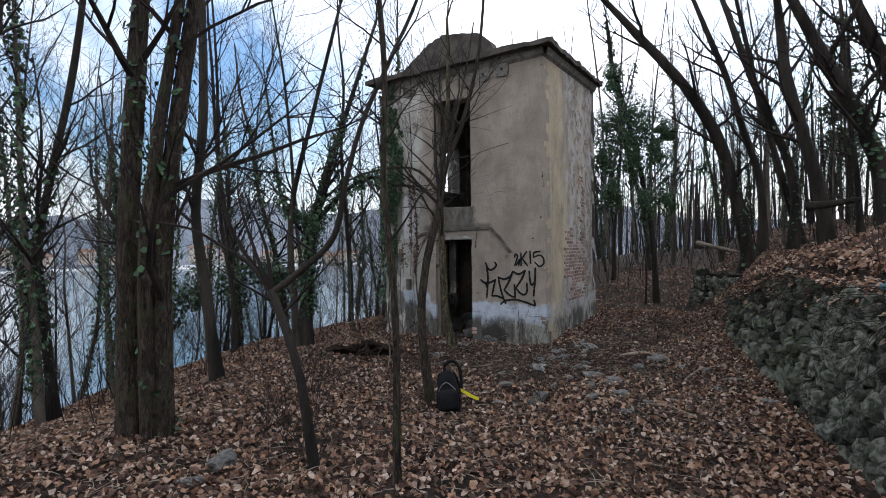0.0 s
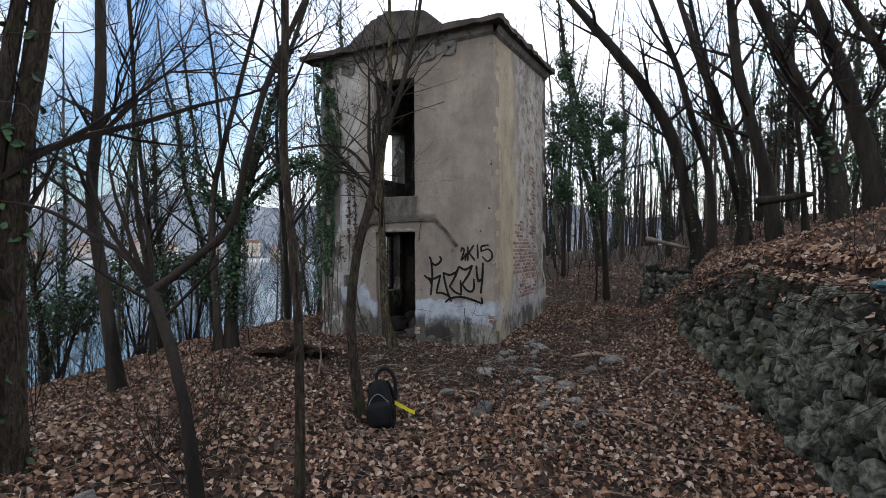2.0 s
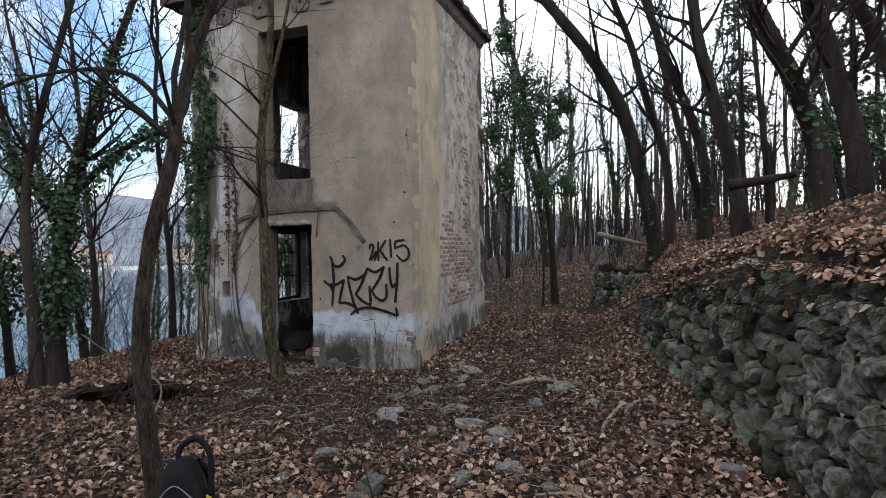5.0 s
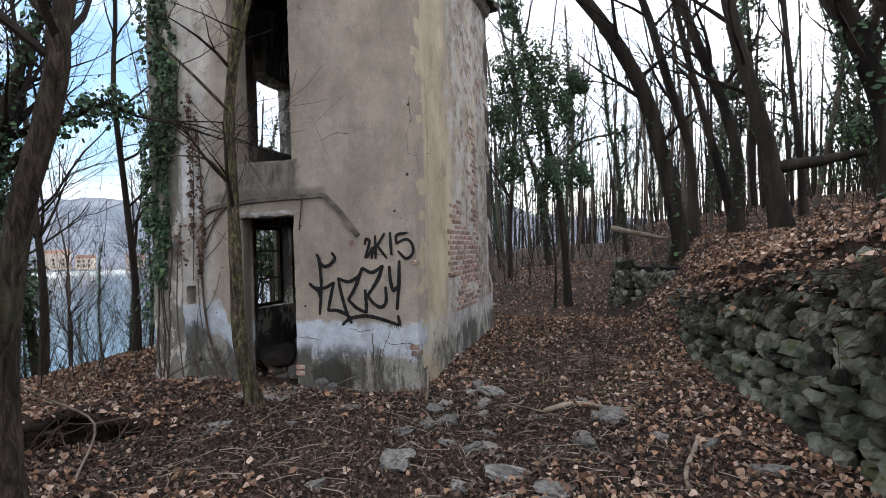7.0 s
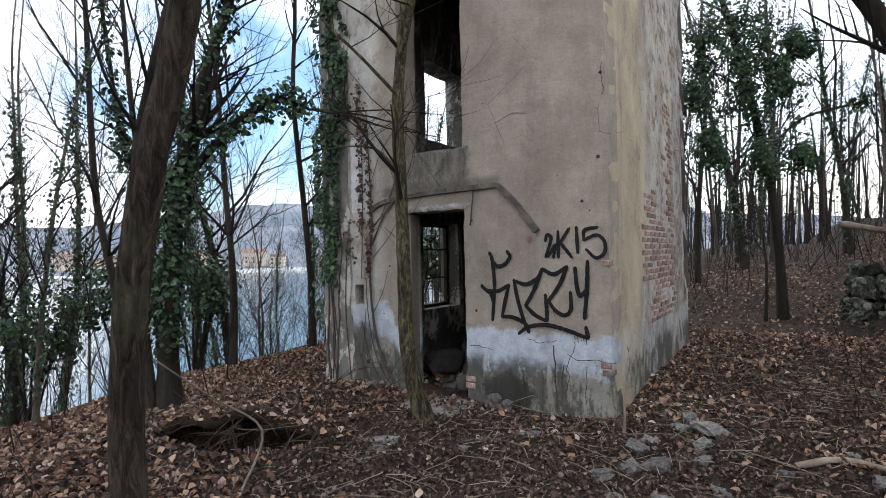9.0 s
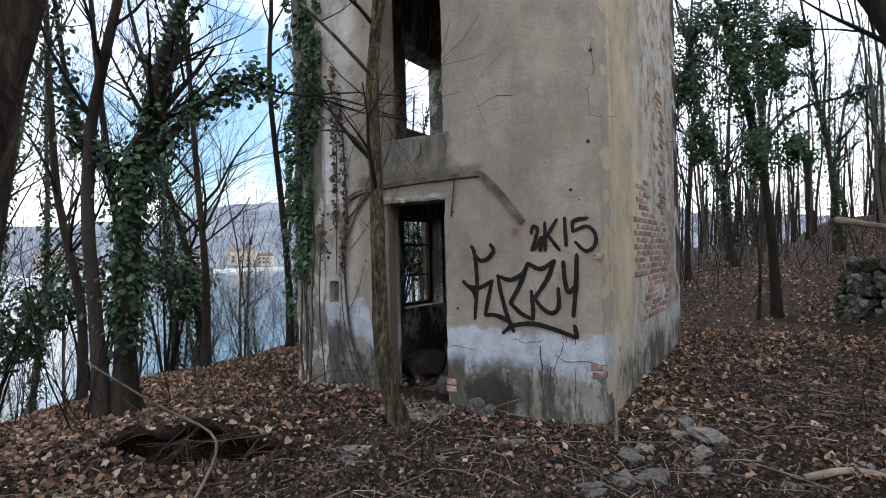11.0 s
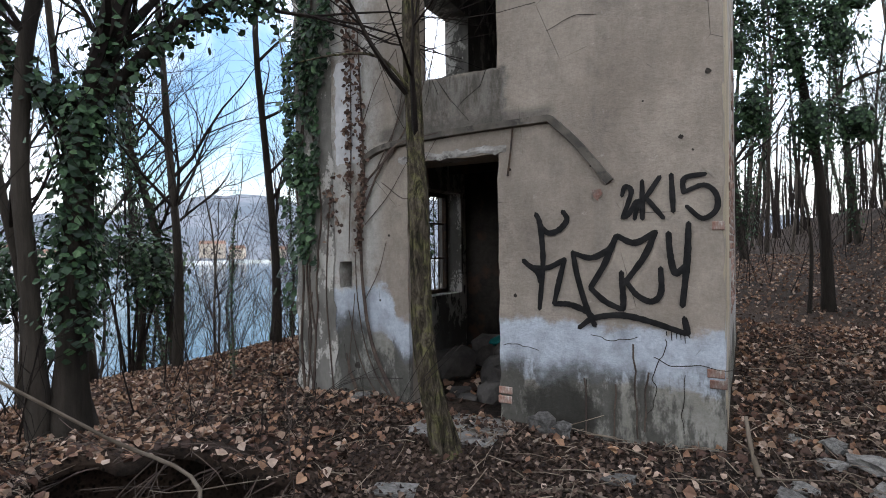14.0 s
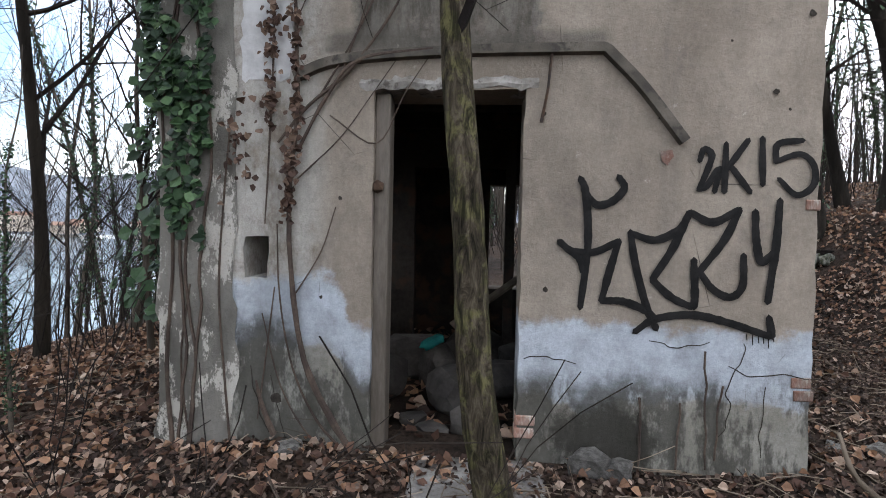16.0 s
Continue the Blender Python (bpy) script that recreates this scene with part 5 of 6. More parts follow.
for _ in range(9):
    plant(rg.uniform(-12, -6.6), rg.uniform(1.5, 11), rg.uniform(0.4, 0.75), protos[rg.choice((0, 3, 6))])
for p in protos:
    p.location = (-30 - 3 * protos.index(p), 8, hz(-30 - 3 * protos.index(p), 8))

# far woods
rg = random.Random(91)
tw = []
for _ in range(420):
    x, y = rg.uniform(-14, 60), rg.uniform(32, 75)
    z0, h = hz(x, y) - 0.3, rg.uniform(6, 12)
    lx, ly = rg.uniform(-0.8, 0.8), rg.uniform(-0.8, 0.8)
    r = rg.uniform(0.05, 0.14)
    line = [(x, y, z0, r), (x + lx * 0.5, y + ly * 0.3, z0 + h * 0.5, r * 0.7), (x + lx, y + ly, z0 + h, 0.02)]
    tw.append(tube(line, 4))
    for _ in range(9):
        f = rg.uniform(0.2, 0.95)
        grow(tw, (x + lx * f, y + ly * f * 0.8, z0 + h * f), (rg.gauss(0, 1), rg.gauss(0, 0.4), 0.9), rg.uniform(1.2, 2.8), 0.03, 1, rg)
tagged(new("far_woods", mesh_of("far_woods", *join(*tw), TWIG)), "distant leafless woodland beyond the track", "woods", kind="stuff")

# evergreen trees uphill and rounded shrubs on the bank
for (x, y, h, w), lab in zip([(9.5, 13, 9, 1.7), (12.5, 11, 10, 1.9), (7.2, 17, 9, 1.6), (14, 17, 11, 2.0), (16, 9, 9, 2.0)], ["ragged conifer with sparse dark foliage"] * 5):
    rg = random.Random(int(x * 10))
    t = thing("conifer", lab, "tree", "conifers uphill")
    z0 = hz(x, y)
    line = [(x, y, z0 - 0.2, 0.16), (x + 0.1, y, z0 + h * 0.5, 0.1), (x, y, z0 + h, 0.02)]
    part("trunk", tube(spline(line, 6), 8, 0.05, rg), BARK, t, smooth=True)
    tw, sp = [], []
    for _ in range(46):
        f = rg.uniform(0.25, 1.0)
        a = rg.uniform(0, 2 * math.pi)
        L = w * (1.12 - f) * rg.uniform(0.5, 1.1) + 0.2
        p = np.array([x, y, z0 + h * f])
        d = np.array([math.cos(a), math.sin(a), rg.uniform(-0.2, 0.25)])
        tw.append(tube([(*p, 0.022), (*(p + d * L * 0.6), 0.014), (*(p + d * L), 0.005)], 4))
        for _ in range(46):
            u = rg.uniform(0.25, 1.05)
            sp.append((*(p + d * L * u + np.array([rg.gauss(0, 0.14), rg.gauss(0, 0.14), rg.gauss(-0.05, 0.1)])), rg.gauss(0, 0.5), rg.gauss(0, 0.5), 1))
    part("crown", join(*tw), TWIG, t)
    part("foliage", leaves(sp, 0.16, rg, 0.3), NEEDLE, t)
for x, y, h, w in ((-9.6, 0.6, 2.6, 1.0), (-8.9, 1.6, 2.2, 0.9), (-10.8, -0.6, 2.4, 1.0), (-6.0, 5.2, 2.0, 0.7), (8.2, 9.5, 2.4, 0.9)):
    rg = random.Random(int(abs(x * 31)))
    t = thing("evergreen_shrub", "dense dark green evergreen shrub on thin stems", "shrub", "evergreen shrubs")
    z0 = hz(x, y)
    tw, sp = [], []
    for _ in range(7):
        a = rg.uniform(0, 2 * math.pi)
        e = np.array([x + math.cos(a) * w * 0.6, y + math.sin(a) * w * 0.6, z0 + h * rg.uniform(0.6, 1)])
        tw.append(tube(spline([(x + rg.gauss(0, 0.1), y + rg.gauss(0, 0.1), z0 - 0.1, 0.03), (*(np.array([x, y, z0]) * 0.4 + e * 0.6), 0.02), (*e, 0.006)], 4), 5))
        for _ in range(190):
            d = np.array([rg.gauss(0, 1), rg.gauss(0, 1), rg.gauss(0, 0.9)])
            d /= np.linalg.norm(d)
            sp.append((*(e + d * w * 0.55 * rg.random() ** 0.4), *(d + np.array([0, 0, 0.5]))))
    part("stem_tangle", join(*tw), TWIG, t)
    part("foliage", leaves(sp, 0.1, rg, 0.25), IVY, t)

# ---- rucksack at the foot of the young tree ----
rg = random.Random(3)
bag = thing("rucksack", "black nylon rucksack with a yellow strap leaning by a tree", "rucksack", "", (0.05, -4.22, hz(0.05, -4.22)))
bm = bmesh.new()
bmesh.ops.create_cube(bm, size=1.0)
bmesh.ops.subdivide_edges(bm, edges=bm.edges[:], cuts=5, use_grid_fill=True)
for v in bm.verts:
    x, y, z = v.co
    k = (1 - (2 * abs(x)) ** 4 * 0.18) * (1 - (2 * abs(z)) ** 4 * 0.2)
    top = 1 - 0.3 * max(0, z) * 2
    v.co = (x * 0.27 * top * (1 - (2 * abs(z)) ** 4 * 0.1), y * 0.21 * k * top + 0.05 * z, (z + 0.5) * 0.5 * (1 - (2 * abs(x)) ** 3 * 0.10))
    v.co += Vector((noise.noise(v.co * 9), noise.noise(v.co * 9 + Vector((5, 0, 0))), 0)) * 0.018
bm.verts.index_update()
VF = [tuple(v.co) for v in bm.verts], [tuple(v.index for v in f.verts) for f in bm.faces]
bm.free()
bag.rotation_euler = (radians(-8), radians(-7), radians(24))
part("body", VF, FABRIC, bag, smooth=True)
part("front_pocket", moved(rock(rg, 0.24, 0.10, 0.24, 0.12, 3, 0.6), pose(0.0, -0.12, 0.17)), FABRIC, bag, smooth=True)
part("top_handle", tube(spline([(-0.02, 0.03, 0.46, 0.018), (0.0, 0.04, 0.56, 0.018), (0.09, 0.05, 0.60, 0.02), (0.16, 0.05, 0.52, 0.02), (0.17, 0.04, 0.38, 0.02), (0.15, 0.02, 0.24, 0.02)], 5), 6), FABRIC, bag, smooth=True)
for s in (-1, 1):
    part("shoulder_strap", tube(spline([(s * 0.08, 0.08, 0.46, 0.022), (s * 0.11, 0.15, 0.36, 0.024), (s * 0.12, 0.16, 0.2, 0.02), (s * 0.12, 0.1, 0.06, 0.012)], 5), 6), FABRIC, bag, smooth=True)
V, F = [], []
for i, (x, y, z) in enumerate(spline([(0.15, -0.04, 0.26), (0.22, -0.08, 0.22), (0.30, -0.12, 0.17), (0.35, -0.14, 0.15)], 4)):
    V += [(x, y, z - 0.02), (x + 0.004, y - 0.008, z + 0.02)]
    if i:
        F.append((2 * i - 2, 2 * i, 2 * i + 1, 2 * i - 1))
V2 = [(x, y + 0.006, z) for x, y, z in V]
n = len(V)
part("yellow_strap", (V + V2, F + [tuple(n + i for i in reversed(f)) for f in F]), YELLOW, bag, "bright yellow strap")
part("zip", tube(spline([(-0.11, -0.115, 0.16, 0.004), (-0.09, -0.12, 0.3, 0.004), (0.0, -0.11, 0.37, 0.004), (0.1, -0.115, 0.28, 0.004)], 5), 4), two_tone("grey_zip", (0.2, 0.2, 0.2), (0.12, 0.12, 0.12), 20, 90, 0.5), bag)

# ---- loose stones on the ground ----
rg = random.Random(15)
flat_shapes = [mesh_of("slab", *rock(rg, 1, 1, 1, 0.4, 2, 0.75), STONE_PALE) for _ in range(6)]
STONES = [(0.44, -0.77, 0.24, 0.08), (0.33, -1.81, 0.36, 0.09), (1.71, -1.07, 0.2, 0.12), (1.94, -0.45, 0.26, 0.1), (1.17, -1.74, 0.4, 0.07), (0.69, 0.12, 0.3, 0.1),
          (0.5, 0.3, 0.2, 0.1), (2.28, -0.91, 0.2, 0.06), (1.54, -2.02, 0.3, 0.06), (0.25, -0.53, 0.2, 0.06), (0.16, -2.75, 0.22, 0.08), (1.49, -2.22, 0.22, 0.06), (1.74, -2.82, 0.18, 0.12), (0.84, -3.28, 0.22, 0.16), (0.79, -3.45, 0.16, 0.1),
          (3.38, -2.27, 0.24, 0.07), (1.43, -3.05, 0.2, 0.06), (2.96, -1.36, 0.24, 0.06), (1.93, -0.53, 0.2, 0.06), (1.21, -1.79, 0.36, 0.06), (0.35, -1.74, 0.3, 0.06),
          (-2.84, -0.13, 0.2, 0.05), (-0.81, -6.75, 0.24, 0.14), (1.9, -3.51, 0.2, 0.05), (-0.72, -7.14, 0.2, 0.05)]
for x, y, s, h in STONES:
    ob = new("loose_stone", rg.choice(flat_shapes))
    tagged(ob, "flat grey stone slab lying among fallen leaves", "stone", "loose stones")
    ob.location = (x, y, hz(x, y) + h * 0.28)
    ob.rotation_euler = (rg.uniform(-0.22, 0.22), rg.uniform(-0.22, 0.22), rg.uniform(0, 6.28))
    ob.scale = (s * rg.uniform(0.8, 1.1), s * rg.uniform(0.5, 0.8), h)
for _ in range(50):
    x, y = rg.gauss(1.1, 0.9), rg.gauss(-1.6, 1.4)
    if x > 2.9 or (x < 0.3 and y > -0.3):
        continue
    s = rg.uniform(0.05, 0.15)
    ob = new("loose_stone", rg.choice(flat_shapes))
    tagged(ob, "small broken grey stone among leaves", "stone", "loose stones")
    ob.location, ob.scale = (x, y, hz(x, y) + s * 0.08), (s * 1.2, s, s * 0.45)
    ob.rotation_euler = (rg.uniform(-0.3, 0.3), rg.uniform(-0.3, 0.3), rg.uniform(0, 6.28))
slabs = [(-1.62, -1.45, 0.17, 0.04), (-1.73, -1.26, 0.28, 0.04), (-0.95, -1.2, 0.10, 0.05), (-0.6, -0.7, 0.2, 0.05), (-1.22, -0.12, 0.2, 0.16), (-1.1, -0.14, 0.16, 0.12)]
for x, y, s, h in slabs:
    ob = new("loose_stone", rg.choice(flat_shapes))
    tagged(ob, "pale flat stone on the bare soil before the house", "stone", "loose stones")
    ob.location, ob.scale = (x, y, hz(x, y) + h * 0.3), (s, s * 0.55, h)
    ob.rotation_euler = (0.05, -0.06, rg.uniform(-0.4, 0.4))
ob = new("plastic_scrap", mesh_of("plastic_scrap", *rock(rg, 0.15, 0.11, 0.07, 0.6, 2, 0.4), TEAL_PALE))
tagged(ob, "faded blue-green scrap of plastic on the stone wall", "litter")
ob.location = (float(wall_x(-4.6)) + 0.2, -4.6, 1.50)

# rubble and cloth inside the doorway
for x, y, s, h in ((-2.0, 0.9, 0.42, 0.34), (-1.85, 0.45, 0.3, 0.22), (-2.15, 1.4, 0.36, 0.4), (-1.7, 1.3, 0.5, 0.3), (-1.4, 1.8, 0.6, 0.35), (-2.4, 1.8, 0.6, 0.4), (-2.25, 0.6, 0.2, 0.08), (-2.1, 0.45, 0.24, 0.06), (-1.3, 1.0, 0.4, 0.25), (-1.9, 2.1, 0.7, 0.4), (-2.6, 1.1, 0.5, 0.35)):
    ob = new("rubble_block", mesh_of("rubble_block", *rock(rg, s, s * 0.8, h, 0.25, 2, 0.45), BOULDER))
    tagged(ob, "dusty grey boulder in the rubble on the house floor", "rubble", "rubble indoors")
    ob.location, ob.rotation_euler = (x, y, h * 0.42), (0, 0, rg.uniform(0, 6))
spots = [(rg.uniform(-3.2, -0.5), rg.uniform(0.2, 4.5), 0.02 + rg.uniform(0, 0.03), rg.gauss(0, 0.4), rg.gauss(0, 0.4), 1) for _ in range(900)]
tagged(new("floor_debris", mesh_of("floor_debris", *leaves(spots, 0.09, rg, 0.4), LITTER)), "scattered dry leaves and debris on the house floor", "debris", kind="stuff")
cloth = new("cloth", mesh_of("cloth", *rock(rg, 0.2, 0.12, 0.07, 0.5, 3, 0.3), TEAL, True))
tagged(cloth, "crumpled teal cloth lying on the rubble indoors", "cloth")
cloth.location, cloth.rotation_euler = (-2.2, 1.38, 0.39), (0.1, -0.5, 0.3)
plank = new("plank", mesh_of("plank", *box(-0.45, 0.45, -0.06, 0.06, -0.012, 0.012, 0.003), DEADWOOD))
tagged(plank, "broken grey plank propped in the rubble", "plank")
plank.location, plank.rotation_euler = (-1.75, 2.4, 0.62), (0.2, -0.6, 0.3)

# ---- fallen wood ----
def stick(label, pts, r, seed, mat=DEADWOOD, name="fallen_branch", twig=2):
    rg = random.Random(seed)
    q = [(x, y, (z if z is not None else hz(x, y) + r * 0.8), r * k) for (x, y, z), k in zip(pts, np.linspace(1, 0.5, len(pts)))]
    out = [tube(spline(q, 5), 6, 0.12, rg)]
    for _ in range(twig):
        p = q[rg.randint(0, len(q) - 2)]
        grow(out, p[:3], (rg.gauss(0, 1), rg.gauss(0, 1), 0.15), rg.uniform(0.2, 0.5), p[3] * 0.4, 1, rg)
    ob = new(name, mesh_of(name, *join(*out), mat, True))
    return tagged(ob, label, "branch", "fallen branches")


stick("dead branch lying in the leaf litter", [(1.3, -0.35, None), (1.6, -0.2, None), (2.0, -0.3, None), (2.2, -0.1, None)], 0.03, 1)
stick("dead branch lying in the leaf litter", [(2.6, -0.9, None), (2.4, -1.6, None), (2.5, -2.1, None)], 0.025, 2)
stick("thin fallen stick on bare soil", [(-1.1, -1.05, None), (-0.8, -0.95, None), (-0.5, -1.0, None)], 0.012, 3)
stick("thin fallen stick on bare soil", [(-1.2, -2.2, None), (-0.6, -2.0, None), (-0.1, -2.1, None)], 0.010, 4)
stick("dead branch lying in the leaf litter", [(0.9, -5.4, None), (1.2, -5.1, None), (1.3, -4.7, None)], 0.022, 5)
stick("crooked fallen branch by the wall foot", [(2.7, -3.4, None), (2.3, -3.1, None), (2.0, -3.2, None)], 0.02, 6)
stick("branch leaning on the house corner", [(0.1, -0.35, None), (0.06, -0.15, 0.12), (0.03, -0.06, 0.3)], 0.02, 7)
stick("pale fallen log on the terrace", [(2.11, 7.88, 1.97), (2.66, 7.37, 1.82), (3.2, 6.86, 1.68)], 0.07, 8, DEADWOOD, "fallen_log", 0)
stick("broken log resting across the trunks", [(4.31, 2.94, 2.61), (4.72, 2.65, 2.63), (5.12, 2.45, 2.68)], 0.09, 9, BARK, "fallen_log", 0)
stick("bent bare branch over the pit", [(-1.9, -2.6, None), (-2.15, -2.2, 0.25), (-2.35, -2.5, 0.55), (-2.4, -2.9, 0.9)], 0.012, 10)
for k in range(22):
    rg = random.Random(500 + k)
    x, y = rg.uniform(-3.5, 2.8), rg.uniform(-8, 4)
    if W0 < x < 0.2 and y > -0.3:
        continue
    a, L = rg.uniform(0, 6.3), rg.uniform(0.3, 0.9)
    stick("small dry stick in the leaf litter", [(x, y, None), (x + math.cos(a) * L / 2, y + math.sin(a) * L / 2, None), (x + math.cos(a + 0.3) * L, y + math.sin(a + 0.3) * L, None)], rg.uniform(0.006, 0.013), k, name="fallen_stick", twig=1)

for k in range(7):
    rg = random.Random(700 + k)
    a = rg.uniform(0.2, 3.4)
    x, y = -2.72 + 0.85 * 0.72 * math.cos(a) - 0.53 * 0.4 * math.sin(a), -1.94 + 0.53 * 0.72 * math.cos(a) + 0.85 * 0.4 * math.sin(a)
    q = rg.uniform(0.06, 0.13)
    ob = new("soil_clod", mesh_of("soil_clod", *rock(rg, q * 1.3, q, q * 0.7, 0.5, 2, 0.2), SOIL))
    tagged(ob, "clod of dark rooty earth on the rim of a pit", "clod", "clods round the pit")
    ob.location, ob.rotation_euler = (x, y, hz(x, y) + q * 0.2), (0, 0, a)

# collapsed burrow: a lip of soil overhanging the pit
rg = random.Random(29)
zr, V, F, nu, nv, spots = hz(-2.2, -2.4) + 0.02, [], [], 26, 7, []
for lay in (0, 1):
    for i in range(nu + 1):
        u = -0.95 + 1.9 * i / nu
        for j in range(nv + 1):
            v = j / nv
            b = -0.02 - 0.1 * noise.noise((u * 3, 5, 1)) + 0.95 * v
            x, y = -2.90 + 0.90 * u - 0.42 * b, -1.85 + 0.42 * u + 0.90 * b
            base = max(hz(x, y), zr - 0.1) if v > 0.75 or abs(u) > 0.75 else zr
            top = base + max(0.0, 0.27 * (1 - abs(u / 0.9) ** 1.6) + 0.1 * noise.noise((u * 2.4, 1, 3))) * (1 - v ** 1.6) + 0.03 * noise.noise((u * 7, v * 6, 2)) - (0.05 if v > 0.9 else 0)
            V.append((x, y, top - 0.09 * lay))
            for _ in range(0 if lay else 4):
                spots.append((x + rg.gauss(0, 0.04), y + rg.gauss(0, 0.04), top + 0.012, rg.gauss(0, 0.5), rg.gauss(0, 0.5), 1))
m_ = (nu + 1) * (nv + 1)
for i in range(nu):
    for j in range(nv):
        a = i * (nv + 1) + j
        F += [(a, a + nv + 1, a + nv + 2, a + 1), (m_ + a, m_ + a + 1, m_ + a + nv + 2, m_ + a + nv + 1)]
    a = i * (nv + 1)
    F.append((a, m_ + a, m_ + a + nv + 1, a + nv + 1))
lip = thing("burrow_mound", "low mound of dark soil overhanging a collapsed pit", "mound")
part("soil_lip", (V, F), GROUND, lip, smooth=True)
tagged(part("leaf_cover", leaves(spots, 0.06, rg, 0.5), LITTER, lip, "dry brown leaves"), kind="stuff")
tw = []
for _ in range(26):
    u = rg.uniform(-0.8, 0.8)
    grow(tw, (-2.90 + 0.9 * u, -1.85 + 0.42 * u, zr + 0.18 * (1 - abs(u)) + 0.02), (rg.gauss(0.3, 0.5), -0.5 + rg.gauss(0, 0.4), rg.uniform(-0.4, 0.8)), rg.uniform(0.2, 0.6), 0.006, 2, rg, 0.12, (0, 3, 3))
tagged(part("root_tangle", join(*tw), VINE, lip, "thin bare roots and stems"), kind="stuff")

# ---- underbrush ----
rg = random.Random(63)
tw = []
for _ in range(1050):
    x, y = rg.uniform(-14, -2.2), rg.uniform(-8, 12)
    e = float(np.interp(y, [-8, -5, -2, 1, 5, 12], [-2.6, -3.6, -4.4, -5.0, -4.6, -3]))
    if x > e + rg.uniform(-0.6, 0.6) or rg.random() < 0.25:
        continue
    grow(tw, (x, y, hz(x, y) - 0.03), (rg.gauss(0, 0.25), rg.gauss(0, 0.25), 1), rg.uniform(0.6, 2.6), rg.uniform(0.005, 0.011), 2, rg, 0.02, (0, 5, 4))
for _ in range(1200):
    x, y = rg.uniform(-2, 22), rg.uniform(7.5, 30)
    if 0.8 < x < 2.4 and y < 12:
        continue
    grow(tw, (x, y, hz(x, y) - 0.03), (rg.gauss(0, 0.25), rg.gauss(0, 0.25), 1), rg.uniform(0.8, 3.2), rg.uniform(0.006, 0.014), 2, rg, 0.02, (0, 5, 4))
for cx, cy, n in ((-1.1, -5.6, 16), (-0.15, -6.45, 10), (-3.0, -1.45, 12), (-3.4, -2.0, 10), (-2.6, -1.5, 8), (-2.1, -4.0, 8), (0.8, -3.2, 4), (2.0, 0.8, 4), (4.2, -3.5, 8), (4.6, -6, 6), (5.5, 1, 8)):
    for _ in range(n):
        x, y = cx + rg.gauss(0, 0.25), cy + rg.gauss(0, 0.2)
        grow(tw, (x, y, hz(x, y) - 0.03), (rg.gauss(0, 0.4), rg.gauss(0, 0.4), 0.9), rg.uniform(0.3, 0.95), rg.uniform(0.003, 0.006), 2, rg, 0.04, (0, 4, 4))
tagged(new("underbrush", mesh_of("underbrush", *join(*tw), TWIG)), "thin leafless brush and saplings on the bank", "brush", kind="stuff")

# ---- fallen leaves ----
rs = np.random.RandomState(17)


def scatter(n, x0, x1, y0, y1, keep):
    x, y = rs.uniform(x0, x1, n), rs.uniform(y0, y1, n)
    m = keep(x, y) > rs.uniform(0, 1, n)
    x, y = x[m], y[m]
    e = 0.06
    z = height(x, y)
    sx, sy = (height(x + e, y) - z) / e, (height(x, y + e) - z) / e
    ok = (np.abs(sx) < 2.2) & ~((x > W0 - 0.02) & (x < W1 + 0.03) & (y > -0.03) & (y < DEEP))
    x, y, z, sx, sy = x[ok], y[ok], z[ok], sx[ok], sy[ok]
    k = len(x)
    return np.stack([x, y, z + rs.uniform(0.004, 0.045, k), -sx + rs.normal(0, 0.6, k), -sy + rs.normal(0, 0.6, k), np.ones(k)], 1)


def litter(x, y):
    bare = np.exp(-(((x + 1.1) / 2.3) ** 2 + ((y + 1.35) / 1.35) ** 2) ** 2)
    track = 0.68 * np.exp(-((x - 1.2) / 1.25) ** 4) * step(y, -3.4, -1.2) * (1 - step(y, 2.5, 5))
    patch = 0.82 + 0.25 * np.sin(2.3 * x + 1.1 * y) * np.sin(1.9 * y - 0.7 * x)
    pit = np.exp(-(np.hypot(x + 2.90, y + 1.85) / 0.55) ** 4)
    return np.clip(patch - 0.9 * bare - track - pit, 0.03, 1)


rw = random.Random(88)
spots = []
for _ in range(2600):
    y = rw.uniform(-10, 3.2)
    f = abs(rw.gauss(0, 0.28))
    z = float(wall_top(y)) + 0.03 - f * (1.0 if rw.random() < 0.6 else 0.3) + rw.uniform(-0.02, 0.05)
    k = 0.06 + 0.26 * max(0.0, z) / 1.44
    spots.append((float(wall_x(y)) + k + rw.uniform(-0.10, 0.22) + max(0, z - float(wall_top(y))), y, max(z, hz(float(wall_x(y)) - 0.2, y) + 0.03), -0.6 + rw.gauss(0, 0.6), rw.gauss(0, 0.6), 1))
for _ in range(5000):
    y = rw.uniform(-11, 2.6)
    u = rw.uniform(0.2, 0.75)
    spots.append((float(wall_x(y)) + u, y, max(float(wall_top(y)) - 0.04 + 0.12 * u, hz(float(wall_x(y)) + u, y)) + rw.uniform(0.01, 0.06), -0.6 + rw.gauss(0, 0.5), rw.gauss(0, 0.5), 1))
tagged(new("wall_leaves", mesh_of("wall_leaves", *leaves(spots, 0.065, rw, 0.5), LITTER)), "brown leaves caught on the stone wall", "leaves", kind="stuff")
tw = []
for _ in range(150):
    y = rw.uniform(-9, 3)
    grow(tw, (float(wall_x(y)) + 0.3 + rw.uniform(0, 0.2), y, float(wall_top(y)) - 0.03 + rw.uniform(-0.1, 0.1)), (-0.7 + rw.gauss(0, 0.4), rw.gauss(0, 0.6), rw.uniform(-0.3, 0.6)), rw.uniform(0.2, 0.7), 0.004, 2, rw, 0.22, (0, 3, 3))
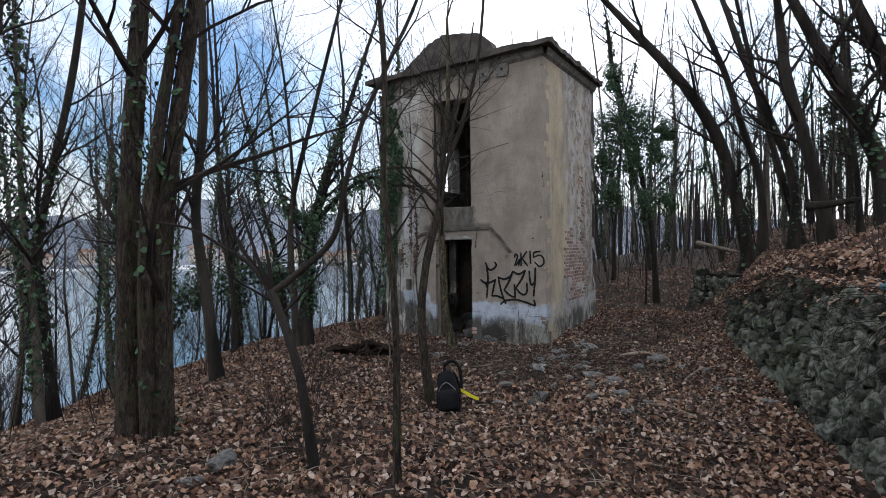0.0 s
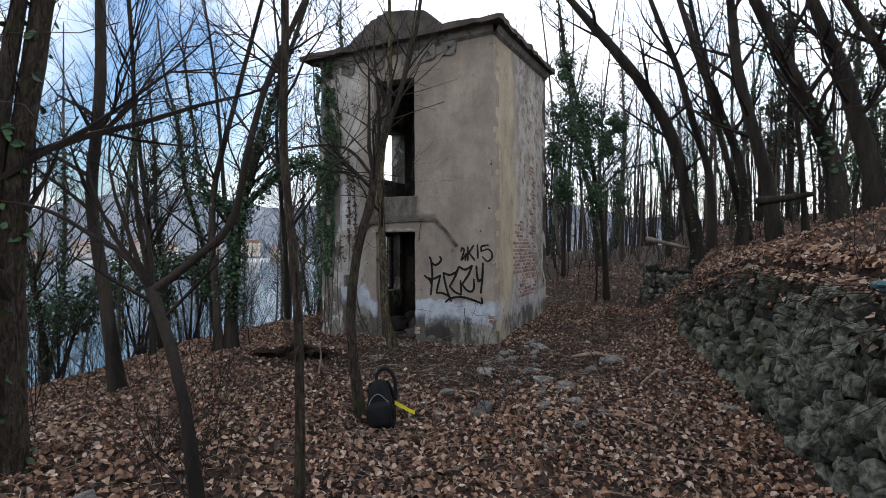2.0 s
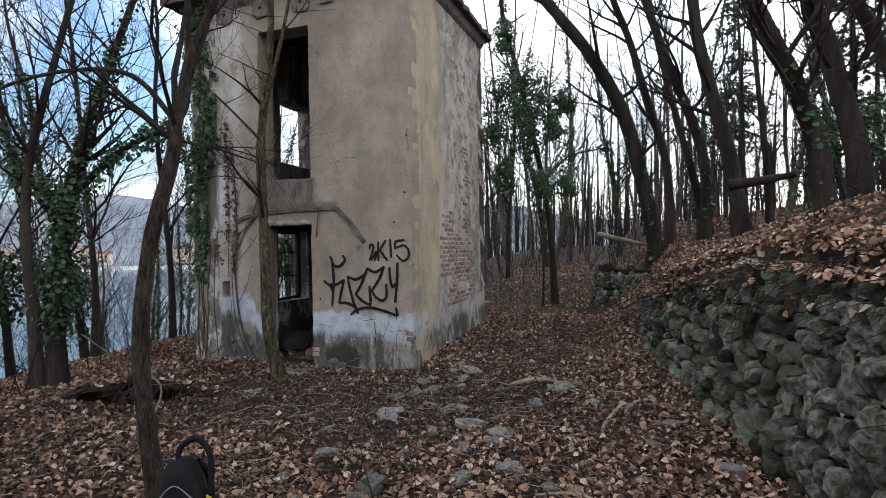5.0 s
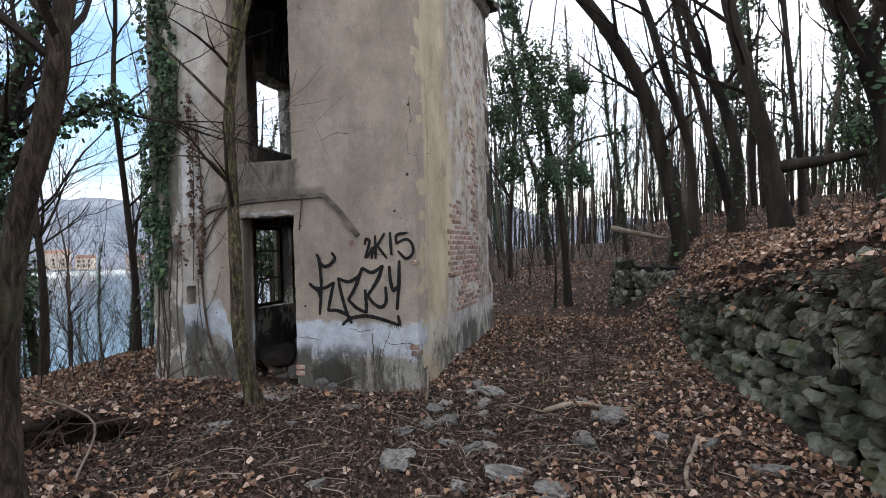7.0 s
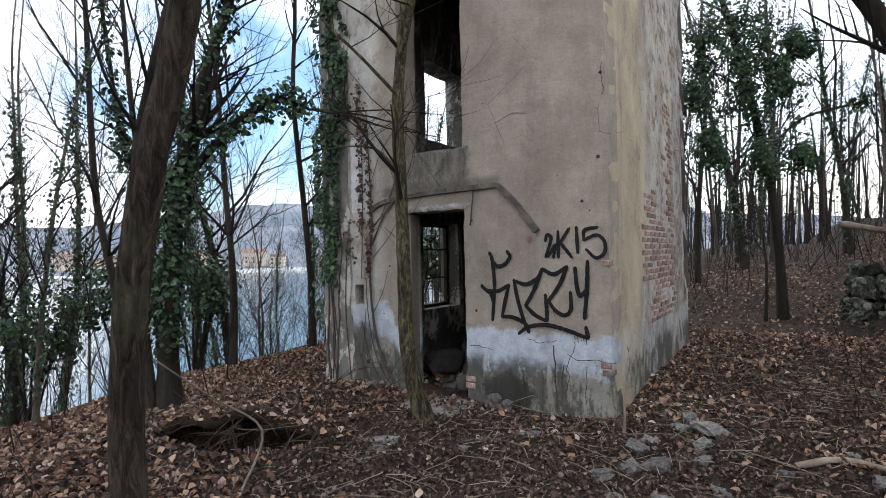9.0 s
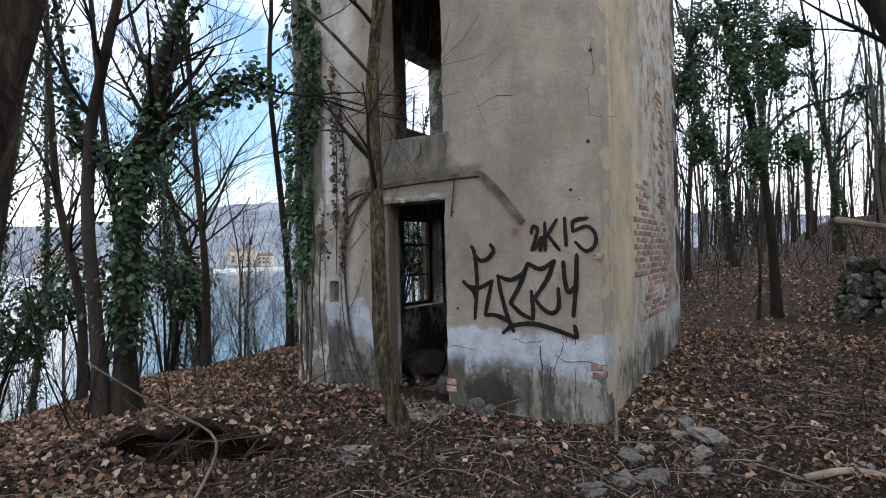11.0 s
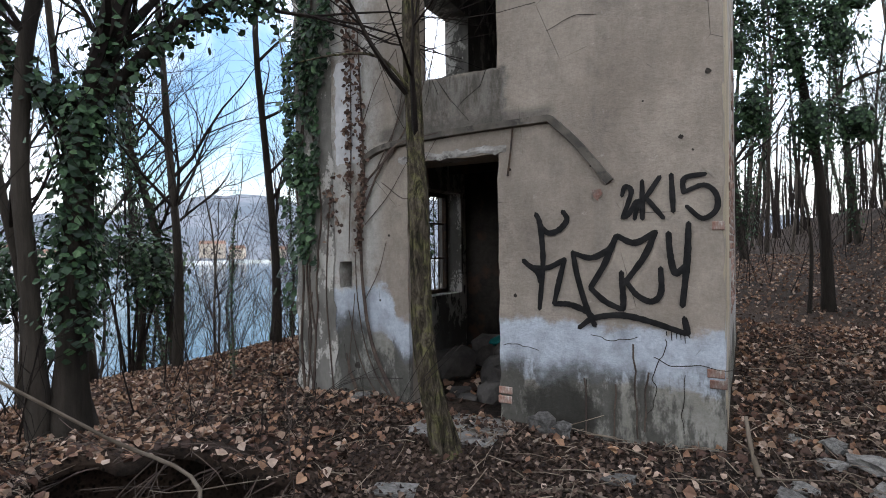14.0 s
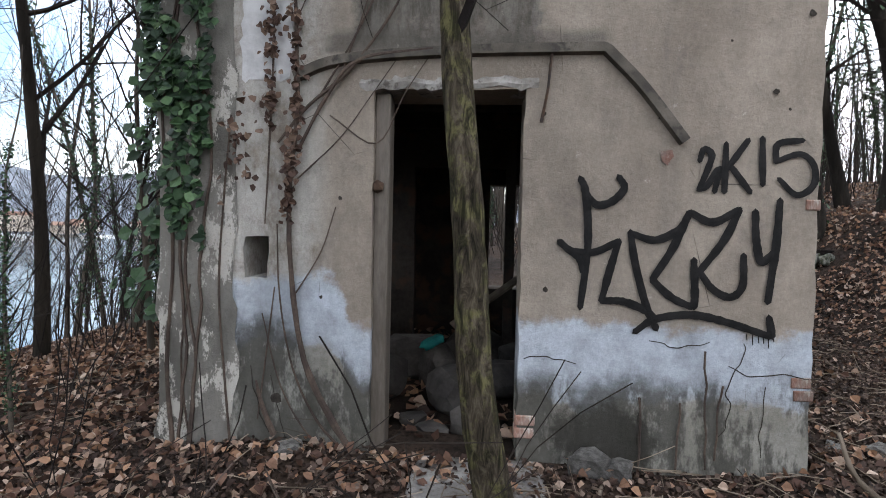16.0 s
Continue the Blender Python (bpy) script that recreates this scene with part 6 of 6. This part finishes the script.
tagged(new("wall_roots", mesh_of("wall_roots", *join(*tw), TWIG)), "thin roots and dry stems hanging over the wall", "roots", kind="stuff")
def fade(x, y):
    return litter(x, y) * np.clip(1.15 - 0.15 * step(-x, 5.5, 10) - 0.45 * step(y, 1.5, 6) - 0.5 * step(-y, 9, 13) - 0.4 * step(x, 5, 9), 0.12, 1)


A = np.concatenate([scatter(165000, -12, 3.75, -11.5, 5, fade), scatter(34000, 3.3, 9, -12, 7, fade), scatter(18000, -1, 12, 4, 16, litter)])
tagged(new("leaf_litter", mesh_of("leaf_litter", *leaves(A, 0.054, random.Random(2), 0.65), LITTER)), "thick carpet of dry brown fallen leaves", "leaves", kind="stuff")

B = scatter(110000, -4.6, 3.2, -4.6, 4.5, lambda x, y: np.clip(1.05 - 0.55 * litter(x, y), 0.2, 1))
B[:, 2] -= 0.012
tagged(new("leaf_scraps", mesh_of("leaf_scraps", *leaves(B, 0.032, random.Random(5), 0.6), MULCH)), "dark crumbled leaf scraps over the trodden soil", "leaves", kind="stuff")
rg = random.Random(34)
bark_me = [mesh_of("bark_piece", *rock(rg, 1, 1, 1, 0.45, 1, 0.7), MULCH) for _ in range(4)]
for _ in range(70):
    x, y, q = rg.gauss(1.25, 0.8), rg.uniform(-3.2, 2.6), rg.uniform(0.08, 0.24)
    if 0.15 < x < 2.7:
        ob = new("bark_piece", rg.choice(bark_me))
        tagged(ob, "dark rotting strip of bark among fallen leaves", "bark", "bark pieces")
        ob.location, ob.scale = (x, y, hz(x, y) + 0.012), (q, q * rg.uniform(0.15, 0.35), 0.03)
        ob.rotation_euler = (rg.uniform(-0.2, 0.2), rg.uniform(-0.12, 0.12), rg.uniform(0, 6.28))
rg = random.Random(33)
V, F = [], []
for _ in range(3200):
    x, y = rg.uniform(-5, 3.2), rg.uniform(-8, 3.5)
    if W0 - 0.05 < x < 0.05 and y > -0.05:
        continue
    a, L, r = rg.uniform(0, 6.3), rg.uniform(0.06, 0.32), rg.uniform(0.0015, 0.004)
    p = [(x + math.cos(a) * L * k, y + math.sin(a) * L * k + 0.1 * L * math.sin(3 * k), hz(x + math.cos(a) * L * k, y + math.sin(a) * L * k) + 0.035 + rg.uniform(0, 0.015), r) for k in (0, 0.5, 1)]
    v, f = tube(p, 3)
    n = len(V)
    V += v
    F += [tuple(i + n for i in q) for q in f]
tagged(new("twig_litter", mesh_of("twig_litter", V, F, DEADWOOD)), "small dry twigs strewn over the soil", "twigs", kind="stuff")
